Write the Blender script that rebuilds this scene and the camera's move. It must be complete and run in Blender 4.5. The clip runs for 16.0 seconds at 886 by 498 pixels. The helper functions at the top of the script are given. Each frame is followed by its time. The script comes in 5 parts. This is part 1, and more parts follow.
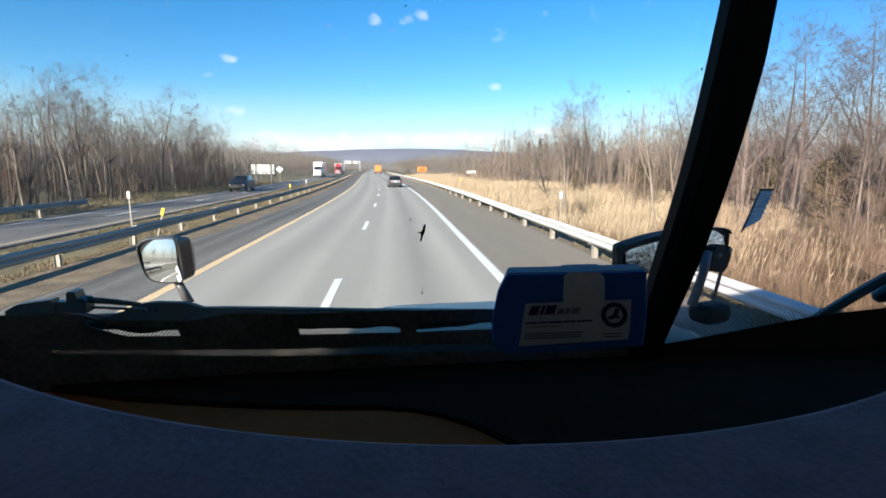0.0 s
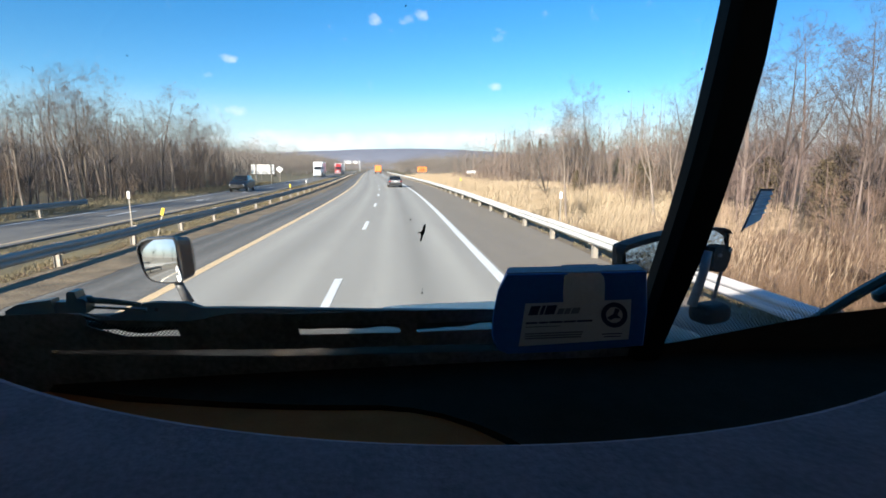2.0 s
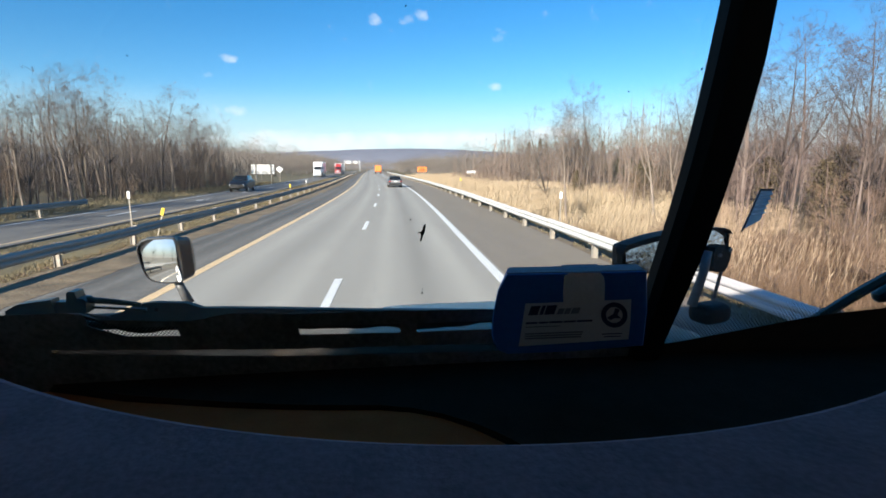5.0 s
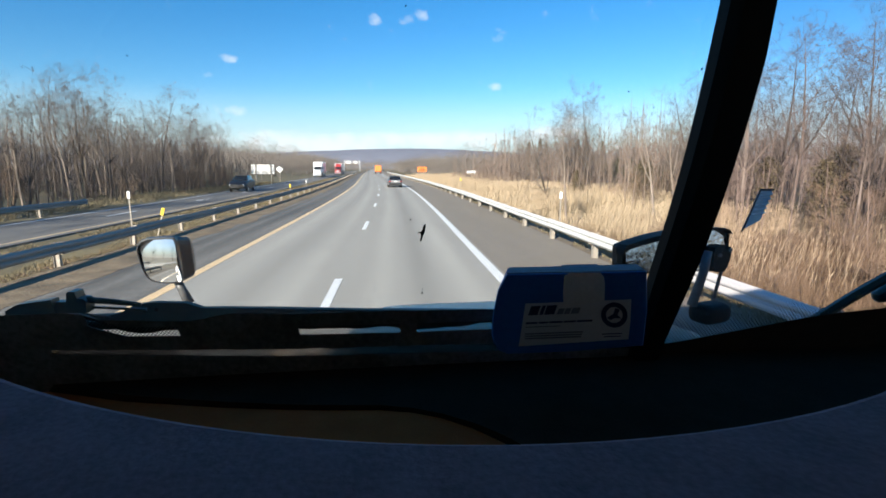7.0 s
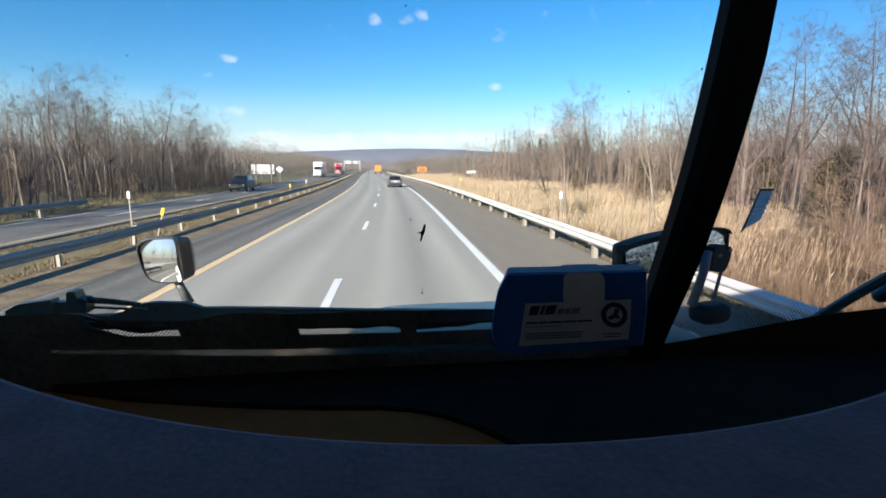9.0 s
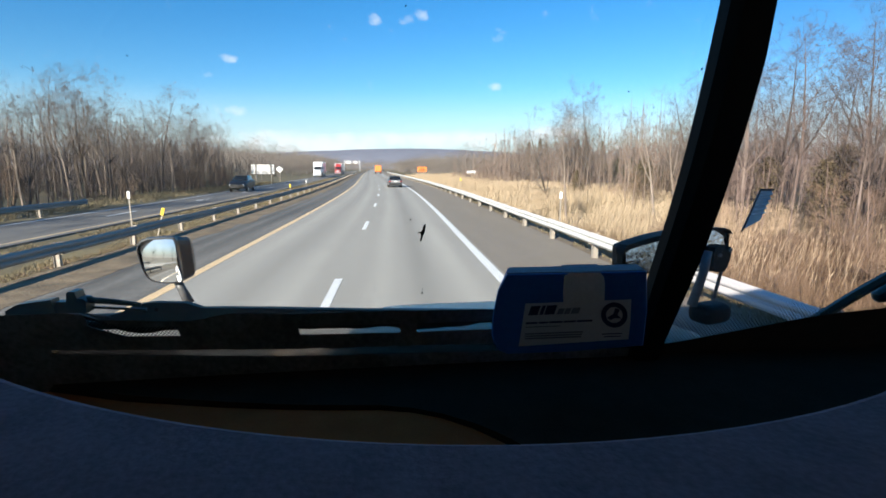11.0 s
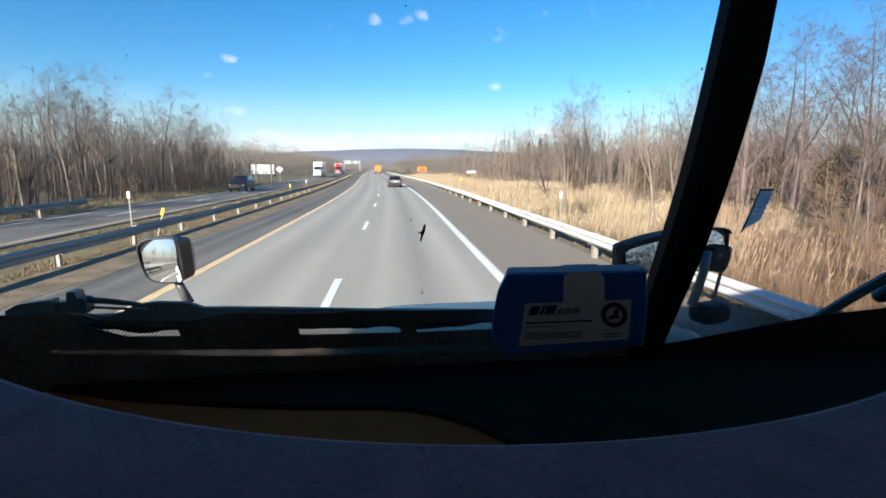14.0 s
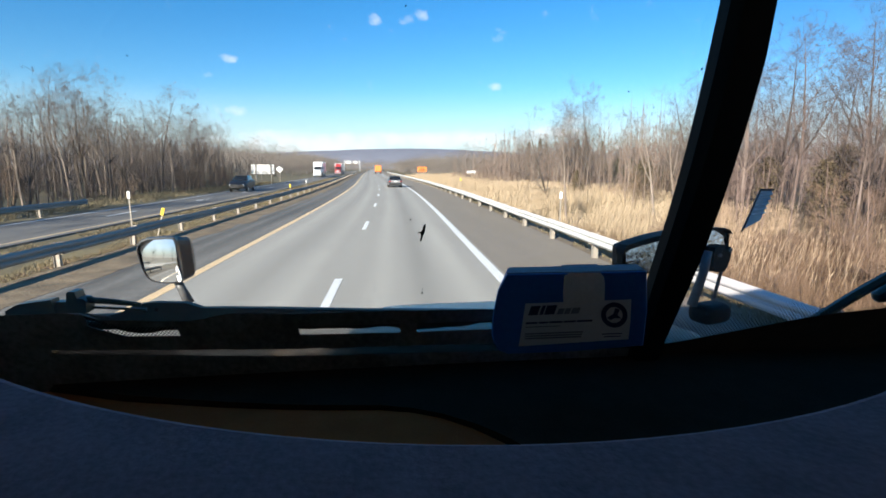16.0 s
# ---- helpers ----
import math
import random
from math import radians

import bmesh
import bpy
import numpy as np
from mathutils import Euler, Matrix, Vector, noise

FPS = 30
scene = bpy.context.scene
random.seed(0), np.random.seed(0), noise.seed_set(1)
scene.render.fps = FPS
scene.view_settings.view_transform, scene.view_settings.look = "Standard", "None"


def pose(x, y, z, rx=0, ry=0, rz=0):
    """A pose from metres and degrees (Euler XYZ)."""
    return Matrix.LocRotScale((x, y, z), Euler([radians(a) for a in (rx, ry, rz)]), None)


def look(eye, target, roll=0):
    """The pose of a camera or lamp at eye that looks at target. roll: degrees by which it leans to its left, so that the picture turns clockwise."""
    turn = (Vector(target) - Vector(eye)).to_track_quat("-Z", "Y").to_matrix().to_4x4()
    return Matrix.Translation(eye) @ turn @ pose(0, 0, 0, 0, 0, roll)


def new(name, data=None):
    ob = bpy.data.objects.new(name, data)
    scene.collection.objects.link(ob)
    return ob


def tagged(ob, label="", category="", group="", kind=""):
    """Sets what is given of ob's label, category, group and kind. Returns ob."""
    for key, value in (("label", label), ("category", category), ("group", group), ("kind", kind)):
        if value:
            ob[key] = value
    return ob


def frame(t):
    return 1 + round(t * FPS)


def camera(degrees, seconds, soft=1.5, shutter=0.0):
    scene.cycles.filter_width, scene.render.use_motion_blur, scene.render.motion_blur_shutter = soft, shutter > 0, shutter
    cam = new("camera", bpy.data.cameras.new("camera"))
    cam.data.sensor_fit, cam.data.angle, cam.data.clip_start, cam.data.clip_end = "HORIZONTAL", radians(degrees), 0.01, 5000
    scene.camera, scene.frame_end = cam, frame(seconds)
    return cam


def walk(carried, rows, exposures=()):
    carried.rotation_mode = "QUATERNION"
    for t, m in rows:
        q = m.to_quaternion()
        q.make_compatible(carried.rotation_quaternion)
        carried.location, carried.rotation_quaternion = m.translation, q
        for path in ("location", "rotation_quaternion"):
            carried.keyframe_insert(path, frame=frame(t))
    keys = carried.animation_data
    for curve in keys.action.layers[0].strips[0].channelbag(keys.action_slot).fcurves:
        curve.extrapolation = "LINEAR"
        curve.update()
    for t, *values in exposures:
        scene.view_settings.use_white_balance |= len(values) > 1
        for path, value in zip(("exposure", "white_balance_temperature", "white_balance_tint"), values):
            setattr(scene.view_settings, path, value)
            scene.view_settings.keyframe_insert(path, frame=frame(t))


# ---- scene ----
cam = camera(85.0, 16.0, soft=1.7)
EYE = (0.0, 0.0, 2.55)
walk(cam, [(0.0, pose(*EYE, 80.45, 0, -5.6)), (16.0, pose(*EYE, 80.45, 0, -5.6))],
     [(t, 1.3 + more) for t, more in ((0.0, 0.12), (0.5, 0.36), (1.0, 0.32), (1.5, 0.22), (2.0, 0.13), (3.0, 0.08), (4.0, 0.05), (6.5, 0.0), (11.5, 0.02), (16.0, 0.07))])

# ---- world, sun, exposure ----
SUN_EL, SUN_FROM = 21.0, (-0.54, -0.842)          # low winter sun, behind and to the left
scene.view_settings.exposure = 1.3
world = bpy.data.worlds.new("sky")
scene.world = world
world.use_nodes = True


def build_sky():
    nt = world.node_tree
    nt.nodes.clear()
    out = nt.nodes.new("ShaderNodeOutputWorld")
    bg = nt.nodes.new("ShaderNodeBackground")
    bg.inputs["Strength"].default_value = 0.075
    sky = nt.nodes.new("ShaderNodeTexSky")
    sky.sky_type = "NISHITA"
    sky.sun_disc = False
    sky.sun_elevation = radians(SUN_EL)
    sky.sun_rotation = math.atan2(SUN_FROM[0], SUN_FROM[1])
    sky.air_density, sky.dust_density, sky.ozone_density = 1.0, 0.3, 4.0
    coord = nt.nodes.new("ShaderNodeTexCoord")
    warp = nt.nodes.new("ShaderNodeTexNoise")
    warp.inputs["Scale"].default_value = 22.0
    warp.inputs["Detail"].default_value = 6.0
    warp.inputs["Roughness"].default_value = 0.62
    nt.links.new(coord.outputs["Generated"], warp.inputs["Vector"])
    total = None
    for (dx, dy, dz), (w, h), power in CLOUDS:
        d = Vector((dx, dy, dz)).normalized()
        side = Vector((d.y, -d.x, 0)).normalized()
        up = side.cross(d)
        dots = []
        for axis, size in ((side, w), (up, h)):
            n = nt.nodes.new("ShaderNodeVectorMath")
            n.operation = "DOT_PRODUCT"
            n.inputs[1].default_value = axis
            nt.links.new(coord.outputs["Generated"], n.inputs[0])
            m = nt.nodes.new("ShaderNodeMath")
            m.operation = "DIVIDE"
            m.inputs[1].default_value = size
            nt.links.new(n.outputs["Value"], m.inputs[0])
            sq = nt.nodes.new("ShaderNodeMath")
            sq.operation = "POWER"
            sq.inputs[1].default_value = 2.0
            ab = nt.nodes.new("ShaderNodeMath")
            ab.operation = "ABSOLUTE"
            nt.links.new(m.outputs[0], ab.inputs[0])
            nt.links.new(ab.outputs[0], sq.inputs[0])
            dots.append(sq)
        s = nt.nodes.new("ShaderNodeMath")
        nt.links.new(dots[0].outputs[0], s.inputs[0])
        nt.links.new(dots[1].outputs[0], s.inputs[1])
        # soft blob, broken up by the noise
        k = nt.nodes.new("ShaderNodeMapRange")
        k.inputs["From Min"].default_value, k.inputs["From Max"].default_value = 0.0, 1.0
        k.inputs["To Min"].default_value, k.inputs["To Max"].default_value = 1.0, 0.0
        nt.links.new(s.outputs[0], k.inputs["Value"])
        front = nt.nodes.new("ShaderNodeVectorMath")
        front.operation = "DOT_PRODUCT"
        front.inputs[1].default_value = d
        nt.links.new(coord.outputs["Generated"], front.inputs[0])
        gate = nt.nodes.new("ShaderNodeMath")
        gate.operation = "GREATER_THAN"
        gate.inputs[1].default_value = 0.5
        nt.links.new(front.outputs["Value"], gate.inputs[0])
        mul = nt.nodes.new("ShaderNodeMath")
        mul.operation = "MULTIPLY"
        nt.links.new(k.outputs[0], mul.inputs[0])
        nt.links.new(gate.outputs[0], mul.inputs[1])
        pw = nt.nodes.new("ShaderNodeMath")
        pw.operation = "MULTIPLY"
        pw.inputs[1].default_value = power
        nt.links.new(mul.outputs[0], pw.inputs[0])
        if total is None:
            total = pw
        else:
            mx = nt.nodes.new("ShaderNodeMath")
            mx.operation = "MAXIMUM"
            nt.links.new(total.outputs[0], mx.inputs[0])
            nt.links.new(pw.outputs[0], mx.inputs[1])
            total = mx
    add = nt.nodes.new("ShaderNodeMath")
    add.operation = "ADD"
    nz = nt.nodes.new("ShaderNodeMapRange")
    nz.inputs["From Min"].default_value, nz.inputs["From Max"].default_value = 0.3, 0.7
    nz.inputs["To Min"].default_value, nz.inputs["To Max"].default_value = -0.95, 0.30
    nt.links.new(warp.outputs["Fac"], nz.inputs["Value"])
    nt.links.new(total.outputs[0], add.inputs[0])
    nt.links.new(nz.outputs[0], add.inputs[1])
    fac = nt.nodes.new("ShaderNodeMapRange")
    fac.inputs["From Min"].default_value, fac.inputs["From Max"].default_value = 0.15, 1.15
    fac.inputs["To Max"].default_value = 0.72
    nt.links.new(add.outputs[0], fac.inputs["Value"])
    mix = nt.nodes.new("ShaderNodeMixRGB")
    mix.inputs["Color2"].default_value = (6.2, 6.4, 6.6, 1)
    nt.links.new(fac.outputs[0], mix.inputs["Fac"])
    vivid = nt.nodes.new("ShaderNodeHueSaturation")
    vivid.inputs["Saturation"].default_value = 1.3
    nt.links.new(sky.outputs["Color"], vivid.inputs["Color"])
    # thin bright haze towards the horizon, all round
    sep = nt.nodes.new("ShaderNodeSeparateXYZ")
    nt.links.new(coord.outputs["Generated"], sep.inputs[0])
    low = nt.nodes.new("ShaderNodeMapRange")
    low.interpolation_type = "SMOOTHSTEP"
    low.inputs["From Min"].default_value, low.inputs["From Max"].default_value = 0.0, 0.16
    low.inputs["To Min"].default_value, low.inputs["To Max"].default_value = 0.85, 0.0
    nt.links.new(sep.outputs["Z"], low.inputs["Value"])
    haze = nt.nodes.new("ShaderNodeMixRGB")
    haze.inputs["Color2"].default_value = (4.3, 5.1, 5.7, 1)
    nt.links.new(low.outputs[0], haze.inputs["Fac"])
    nt.links.new(vivid.outputs[0], haze.inputs["Color1"])
    nt.links.new(haze.outputs[0], mix.inputs["Color1"])
    nt.links.new(mix.outputs[0], bg.inputs["Color"])
    nt.links.new(bg.outputs[0], out.inputs["Surface"])


# small fair-weather clouds: direction, half width and half height, density
CLOUDS = [
    ((-0.038, 1, 0.279), (0.021, 0.017), 1.0), ((0.030, 1, 0.283), (0.024, 0.014), 0.85), ((0.056, 1, 0.292), (0.022, 0.014), 0.95),
    ((-0.31, 1, 0.205), (0.022, 0.010), 0.9), ((-0.350, 1, 0.175), (0.018, 0.011), 0.85),
    ((-0.30, 1, 0.110), (0.024, 0.013), 0.95), ((0.205, 1, 0.160), (0.020, 0.010), 0.9),
    ((0.38, 1, 0.095), (0.050, 0.014), 0.95), ((-0.16, 1, 0.046), (0.24, 0.030), 1.5),
    ((0.10, 1, 0.056), (0.28, 0.024), 1.45), ((0.34, 1, 0.070), (0.14, 0.018), 1.2),
    ((-0.75, 1, 0.090), (0.030, 0.016), 0.9),
]
build_sky()
sun_data = bpy.data.lights.new("sun", "SUN")
sun_data.energy, sun_data.angle, sun_data.color = 5.0, radians(0.55), (1.0, 0.91, 0.78)
sun = new("sun", sun_data)
sun.matrix_world = look((SUN_FROM[0] * 300, SUN_FROM[1] * 300, 300 * math.tan(radians(SUN_EL))), (0, 0, 0))

# ---- materials ----
def material(name, base, rough=0.8, metal=0.0, dark=None, scale=6.0, fine=60.0, amount=0.5, bump=0.0, coat=0.0, per=0.0, spec=0.5, stretch=1.0):
    """A surface whose colour wanders between base and dark at two scales; per: how much single objects or islands differ."""
    m = bpy.data.materials.new(name)
    m.use_nodes = True
    nt = m.node_tree
    bsdf = nt.nodes["Principled BSDF"]
    bsdf.inputs["Roughness"].default_value = rough
    bsdf.inputs["Metallic"].default_value = metal
    bsdf.inputs["Coat Weight"].default_value = coat
    bsdf.inputs["Specular IOR Level"].default_value = spec
    dark = dark or tuple(c * 0.6 for c in base)
    coord = nt.nodes.new("ShaderNodeTexCoord")
    big, small = nt.nodes.new("ShaderNodeTexNoise"), nt.nodes.new("ShaderNodeTexNoise")
    for n, s, d in ((big, scale, 5.0), (small, fine, 3.0)):
        n.inputs["Scale"].default_value, n.inputs["Detail"].default_value = s, d
        long = nt.nodes.new("ShaderNodeMapping")
        long.inputs["Scale"].default_value = (1, stretch, 1)
        nt.links.new(coord.outputs["Object"], long.inputs["Vector"])
        nt.links.new(long.outputs[0], n.inputs["Vector"])
    add = nt.nodes.new("ShaderNodeMath")
    nt.links.new(big.outputs["Fac"], add.inputs[0])
    nt.links.new(small.outputs["Fac"], add.inputs[1])
    rng = nt.nodes.new("ShaderNodeMapRange")
    rng.inputs["From Min"].default_value, rng.inputs["From Max"].default_value = 0.75, 1.25
    rng.inputs["To Max"].default_value = amount
    nt.links.new(add.outputs[0], rng.inputs["Value"])
    mix = nt.nodes.new("ShaderNodeMixRGB")
    mix.inputs["Color1"].default_value, mix.inputs["Color2"].default_value = (*base, 1), (*dark, 1)
    nt.links.new(rng.outputs[0], mix.inputs["Fac"])
    last = mix.outputs[0]
    if per:
        info, geo = nt.nodes.new("ShaderNodeObjectInfo"), nt.nodes.new("ShaderNodeNewGeometry")
        s = nt.nodes.new("ShaderNodeMath")
        nt.links.new(info.outputs["Random"], s.inputs[0])
        nt.links.new(geo.outputs["Random Per Island"], s.inputs[1])
        r = nt.nodes.new("ShaderNodeMapRange")
        r.inputs["From Max"].default_value = 2.0
        r.inputs["To Min"].default_value, r.inputs["To Max"].default_value = 1 - per, 1 + per
        nt.links.new(s.outputs[0], r.inputs["Value"])
        hsv = nt.nodes.new("ShaderNodeHueSaturation")
        nt.links.new(r.outputs[0], hsv.inputs["Value"])
        nt.links.new(last, hsv.inputs["Color"])
        last = hsv.outputs[0]
    nt.links.new(last, bsdf.inputs["Base Color"])
    if bump:
        b = nt.nodes.new("ShaderNodeBump")
        b.inputs["Strength"].default_value, b.inputs["Distance"].default_value = 0.6, bump
        nt.links.new(small.outputs["Fac"], b.inputs["Height"])
        nt.links.new(b.outputs[0], bsdf.inputs["Normal"])
    return m


def plain(name, base, rough=0.5, metal=0.0, emit=0.0):
    m = bpy.data.materials.new(name)
    m.use_nodes = True
    b = m.node_tree.nodes["Principled BSDF"]
    b.inputs["Base Color"].default_value = (*base, 1)
    b.inputs["Roughness"].default_value, b.inputs["Metallic"].default_value = rough, metal
    if emit:
        b.inputs["Emission Color"].default_value, b.inputs["Emission Strength"].default_value = (*base, 1), emit
    return m


def road_material(name, base, worn, tracks, blotch=0.9):
    """Asphalt with aggregate, patches, cracks and polished wheel tracks at the given distances across the road (UV x, metres)."""
    m = material(name, base, 0.85, dark=worn, scale=blotch, fine=45.0, amount=0.6 if blotch > 0.5 else 0.95, bump=0.004, stretch=0.10)
    nt = m.node_tree
    bsdf = nt.nodes["Principled BSDF"]
    last = bsdf.inputs["Base Color"].links[0].from_socket
    uv = nt.nodes.new("ShaderNodeUVMap")
    sep = nt.nodes.new("ShaderNodeSeparateXYZ")
    nt.links.new(uv.outputs[0], sep.inputs[0])
    noisy = nt.nodes.new("ShaderNodeTexNoise")
    noisy.inputs["Scale"].default_value = 0.5
    along = nt.nodes.new("ShaderNodeMapping")
    along.inputs["Scale"].default_value = (1, 0.12, 1)
    nt.links.new(uv.outputs[0], along.inputs["Vector"])
    nt.links.new(along.outputs[0], noisy.inputs["Vector"])
    total = None
    for c, width, power in tracks:
        a = nt.nodes.new("ShaderNodeMath")
        a.operation = "SUBTRACT"
        a.inputs[1].default_value = c
        nt.links.new(sep.outputs["X"], a.inputs[0])
        b = nt.nodes.new("ShaderNodeMath")
        b.operation = "ABSOLUTE"
        nt.links.new(a.outputs[0], b.inputs[0])
        r = nt.nodes.new("ShaderNodeMapRange")
        r.interpolation_type = "SMOOTHSTEP"
        r.inputs["From Min"].default_value, r.inputs["From Max"].default_value = 0.0, width
        r.inputs["To Min"].default_value, r.inputs["To Max"].default_value = power, 0.0
        nt.links.new(b.outputs[0], r.inputs["Value"])
        if total is None:
            total = r.outputs[0]
        else:
            s = nt.nodes.new("ShaderNodeMath")
            nt.links.new(total, s.inputs[0])
            nt.links.new(r.outputs[0], s.inputs[1])
            total = s.outputs[0]
    if total is not None:
        scale_n = nt.nodes.new("ShaderNodeMath")
        scale_n.operation = "MULTIPLY"
        nt.links.new(total, scale_n.inputs[0])
        nt.links.new(noisy.outputs["Fac"], scale_n.inputs[1])
        one = nt.nodes.new("ShaderNodeMath")
        one.operation = "ADD"
        one.inputs[1].default_value = 1.0
        nt.links.new(scale_n.outputs[0], one.inputs[0])
        hsv = nt.nodes.new("ShaderNodeHueSaturation")
        nt.links.new(one.outputs[0], hsv.inputs["Value"])
        nt.links.new(last, hsv.inputs["Color"])
        last = hsv.outputs[0]
    # fine cracks
    vor = nt.nodes.new("ShaderNodeTexVoronoi")
    vor.feature = "DISTANCE_TO_EDGE"
    vor.inputs["Scale"].default_value = 0.22
    wob = nt.nodes.new("ShaderNodeTexNoise")
    wob.inputs["Scale"].default_value = 1.5
    wob.inputs["Detail"].default_value = 6
    nt.links.new(uv.outputs[0], wob.inputs["Vector"])
    va = nt.nodes.new("ShaderNodeVectorMath")
    nt.links.new(uv.outputs[0], va.inputs[0])
    nt.links.new(wob.outputs["Color"], va.inputs[1])
    nt.links.new(va.outputs[0], vor.inputs["Vector"])
    cr = nt.nodes.new("ShaderNodeMapRange")
    cr.inputs["From Min"].default_value, cr.inputs["From Max"].default_value = 0.0, 0.006
    cr.inputs["To Min"].default_value, cr.inputs["To Max"].default_value = 0.2, 0.0
    nt.links.new(vor.outputs["Distance"], cr.inputs["Value"])
    mix = nt.nodes.new("ShaderNodeMixRGB")
    mix.inputs["Color2"].default_value = (0.03, 0.03, 0.03, 1)
    nt.links.new(cr.outputs[0], mix.inputs["Fac"])
    nt.links.new(last, mix.inputs["Color1"])
    nt.links.new(mix.outputs[0], bsdf.inputs["Base Color"])
    return m


def dotted(name, gap=0.41, pitch=165.0, wide=1.0, fade=None):
    """Black printed glass border, with a diagonal lattice of clear gaps; fade: heights between which the dots shrink away."""
    m = plain(name, (0.005, 0.005, 0.005), 0.7)
    nt = m.node_tree
    bsdf, out = nt.nodes["Principled BSDF"], nt.nodes["Material Output"]
    coord = nt.nodes.new("ShaderNodeTexCoord")
    sep, flat = nt.nodes.new("ShaderNodeSeparateXYZ"), nt.nodes.new("ShaderNodeCombineXYZ")
    nt.links.new(coord.outputs["Object"], sep.inputs[0])
    nt.links.new(sep.outputs["X"], flat.inputs["X"])
    nt.links.new(sep.outputs["Z"], flat.inputs["Y"])
    mp = nt.nodes.new("ShaderNodeMapping")
    mp.inputs["Rotation"].default_value = (0, 0, radians(45))
    mp.inputs["Scale"].default_value = (1 / wide, 1, 1)
    vor = nt.nodes.new("ShaderNodeTexVoronoi")
    vor.voronoi_dimensions = "2D"
    vor.inputs["Scale"].default_value = pitch
    vor.inputs["Randomness"].default_value = 0.0
    nt.links.new(flat.outputs[0], mp.inputs["Vector"])
    nt.links.new(mp.outputs[0], vor.inputs["Vector"])
    lt = nt.nodes.new("ShaderNodeMath")
    lt.operation = "LESS_THAN"
    lt.inputs[1].default_value = gap
    if fade:
        grow = nt.nodes.new("ShaderNodeMapRange")
        grow.inputs["From Min"].default_value, grow.inputs["From Max"].default_value = fade
        grow.inputs["To Min"].default_value, grow.inputs["To Max"].default_value = gap, 0.74
        nt.links.new(sep.outputs["Z"], grow.inputs["Value"])
        nt.links.new(grow.outputs[0], lt.inputs[1])
    nt.links.new(vor.outputs["Distance"], lt.inputs[0])
    clear = nt.nodes.new("ShaderNodeBsdfTransparent")
    mix = nt.nodes.new("ShaderNodeMixShader")
    nt.links.new(lt.outputs[0], mix.inputs["Fac"])
    nt.links.new(bsdf.outputs[0], mix.inputs[1])
    nt.links.new(clear.outputs[0], mix.inputs[2])
    nt.links.new(mix.outputs[0], out.inputs["Surface"])
    return m


def clear_glass(name, gloss=0.03, tint=(0.97, 0.985, 0.98), film=(0.003, 0.011)):
    m = bpy.data.materials.new(name)
    m.use_nodes = True
    nt = m.node_tree
    nt.nodes.remove(nt.nodes["Principled BSDF"])
    out = nt.nodes["Material Output"]
    clear, shine, mix = nt.nodes.new("ShaderNodeBsdfTransparent"), nt.nodes.new("ShaderNodeBsdfGlossy"), nt.nodes.new("ShaderNodeMixShader")
    clear.inputs["Color"].default_value = (*tint, 1)
    shine.inputs["Roughness"].default_value = 0.02
    mix.inputs["Fac"].default_value = gloss
    nt.links.new(clear.outputs[0], mix.inputs[1])
    nt.links.new(shine.outputs[0], mix.inputs[2])
    # a faint uneven translucent film stands in for glare on the windscreen
    veil, coat_mix = nt.nodes.new("ShaderNodeBsdfTranslucent"), nt.nodes.new("ShaderNodeMixShader")
    veil.inputs["Color"].default_value = (0.8, 0.8, 0.8, 1)
    coord, veil_noise = nt.nodes.new("ShaderNodeTexCoord"), nt.nodes.new("ShaderNodeTexNoise")
    veil_noise.inputs["Scale"].default_value = 5.0
    nt.links.new(coord.outputs["Object"], veil_noise.inputs["Vector"])
    amount = nt.nodes.new("ShaderNodeMapRange")
    amount.inputs["To Min"].default_value, amount.inputs["To Max"].default_value = film
    nt.links.new(veil_noise.outputs["Fac"], amount.inputs["Value"])
    nt.links.new(amount.outputs[0], coat_mix.inputs["Fac"])
    nt.links.new(mix.outputs[0], coat_mix.inputs[1])
    nt.links.new(veil.outputs[0], coat_mix.inputs[2])
    nt.links.new(coat_mix.outputs[0], out.inputs["Surface"])
    return m


M_ROAD = road_material("lane_asphalt", (0.335, 0.318, 0.278), (0.27, 0.257, 0.225),
                       [(1.5, 0.55, 0.35), (-0.35, 0.5, 0.35), (0.6, 0.5, -0.35), (-2.2, 0.5, 0.3), (-4.0, 0.5, 0.25), (-3.1, 0.5, -0.2)])
M_SHOULDER_R = road_material("worn_brown_shoulder_asphalt", (0.235, 0.20, 0.155), (0.18, 0.153, 0.118), [])
M_SHOULDER_L = road_material("dark_shoulder_asphalt", (0.17, 0.160, 0.140), (0.062, 0.060, 0.056), [(-5.35, 0.35, 0.5), (-5.9, 0.3, -0.35), (-6.35, 0.22, 0.6), (-6.8, 0.3, -0.3), (-7.1, 0.25, 0.9)], 0.5)
M_OPPOSITE = road_material("far_lane_asphalt", (0.155, 0.148, 0.135), (0.11, 0.105, 0.096), [(-14.2, 0.5, -0.3), (-16.9, 0.5, -0.3)])
M_WHITE = material("white_road_paint", (0.80, 0.80, 0.77), 0.6, dark=(0.5, 0.5, 0.48), scale=3, fine=40, amount=0.5)
M_YELLOW = material("yellow_road_paint", (0.82, 0.58, 0.31), 0.65, dark=(0.50, 0.39, 0.26), scale=2, fine=30, amount=0.7)
M_GROUND = material("winter_turf_and_soil", (0.19, 0.155, 0.078), 0.95, dark=(0.065, 0.055, 0.03), scale=0.35, fine=7.0, amount=0.9, bump=0.03)
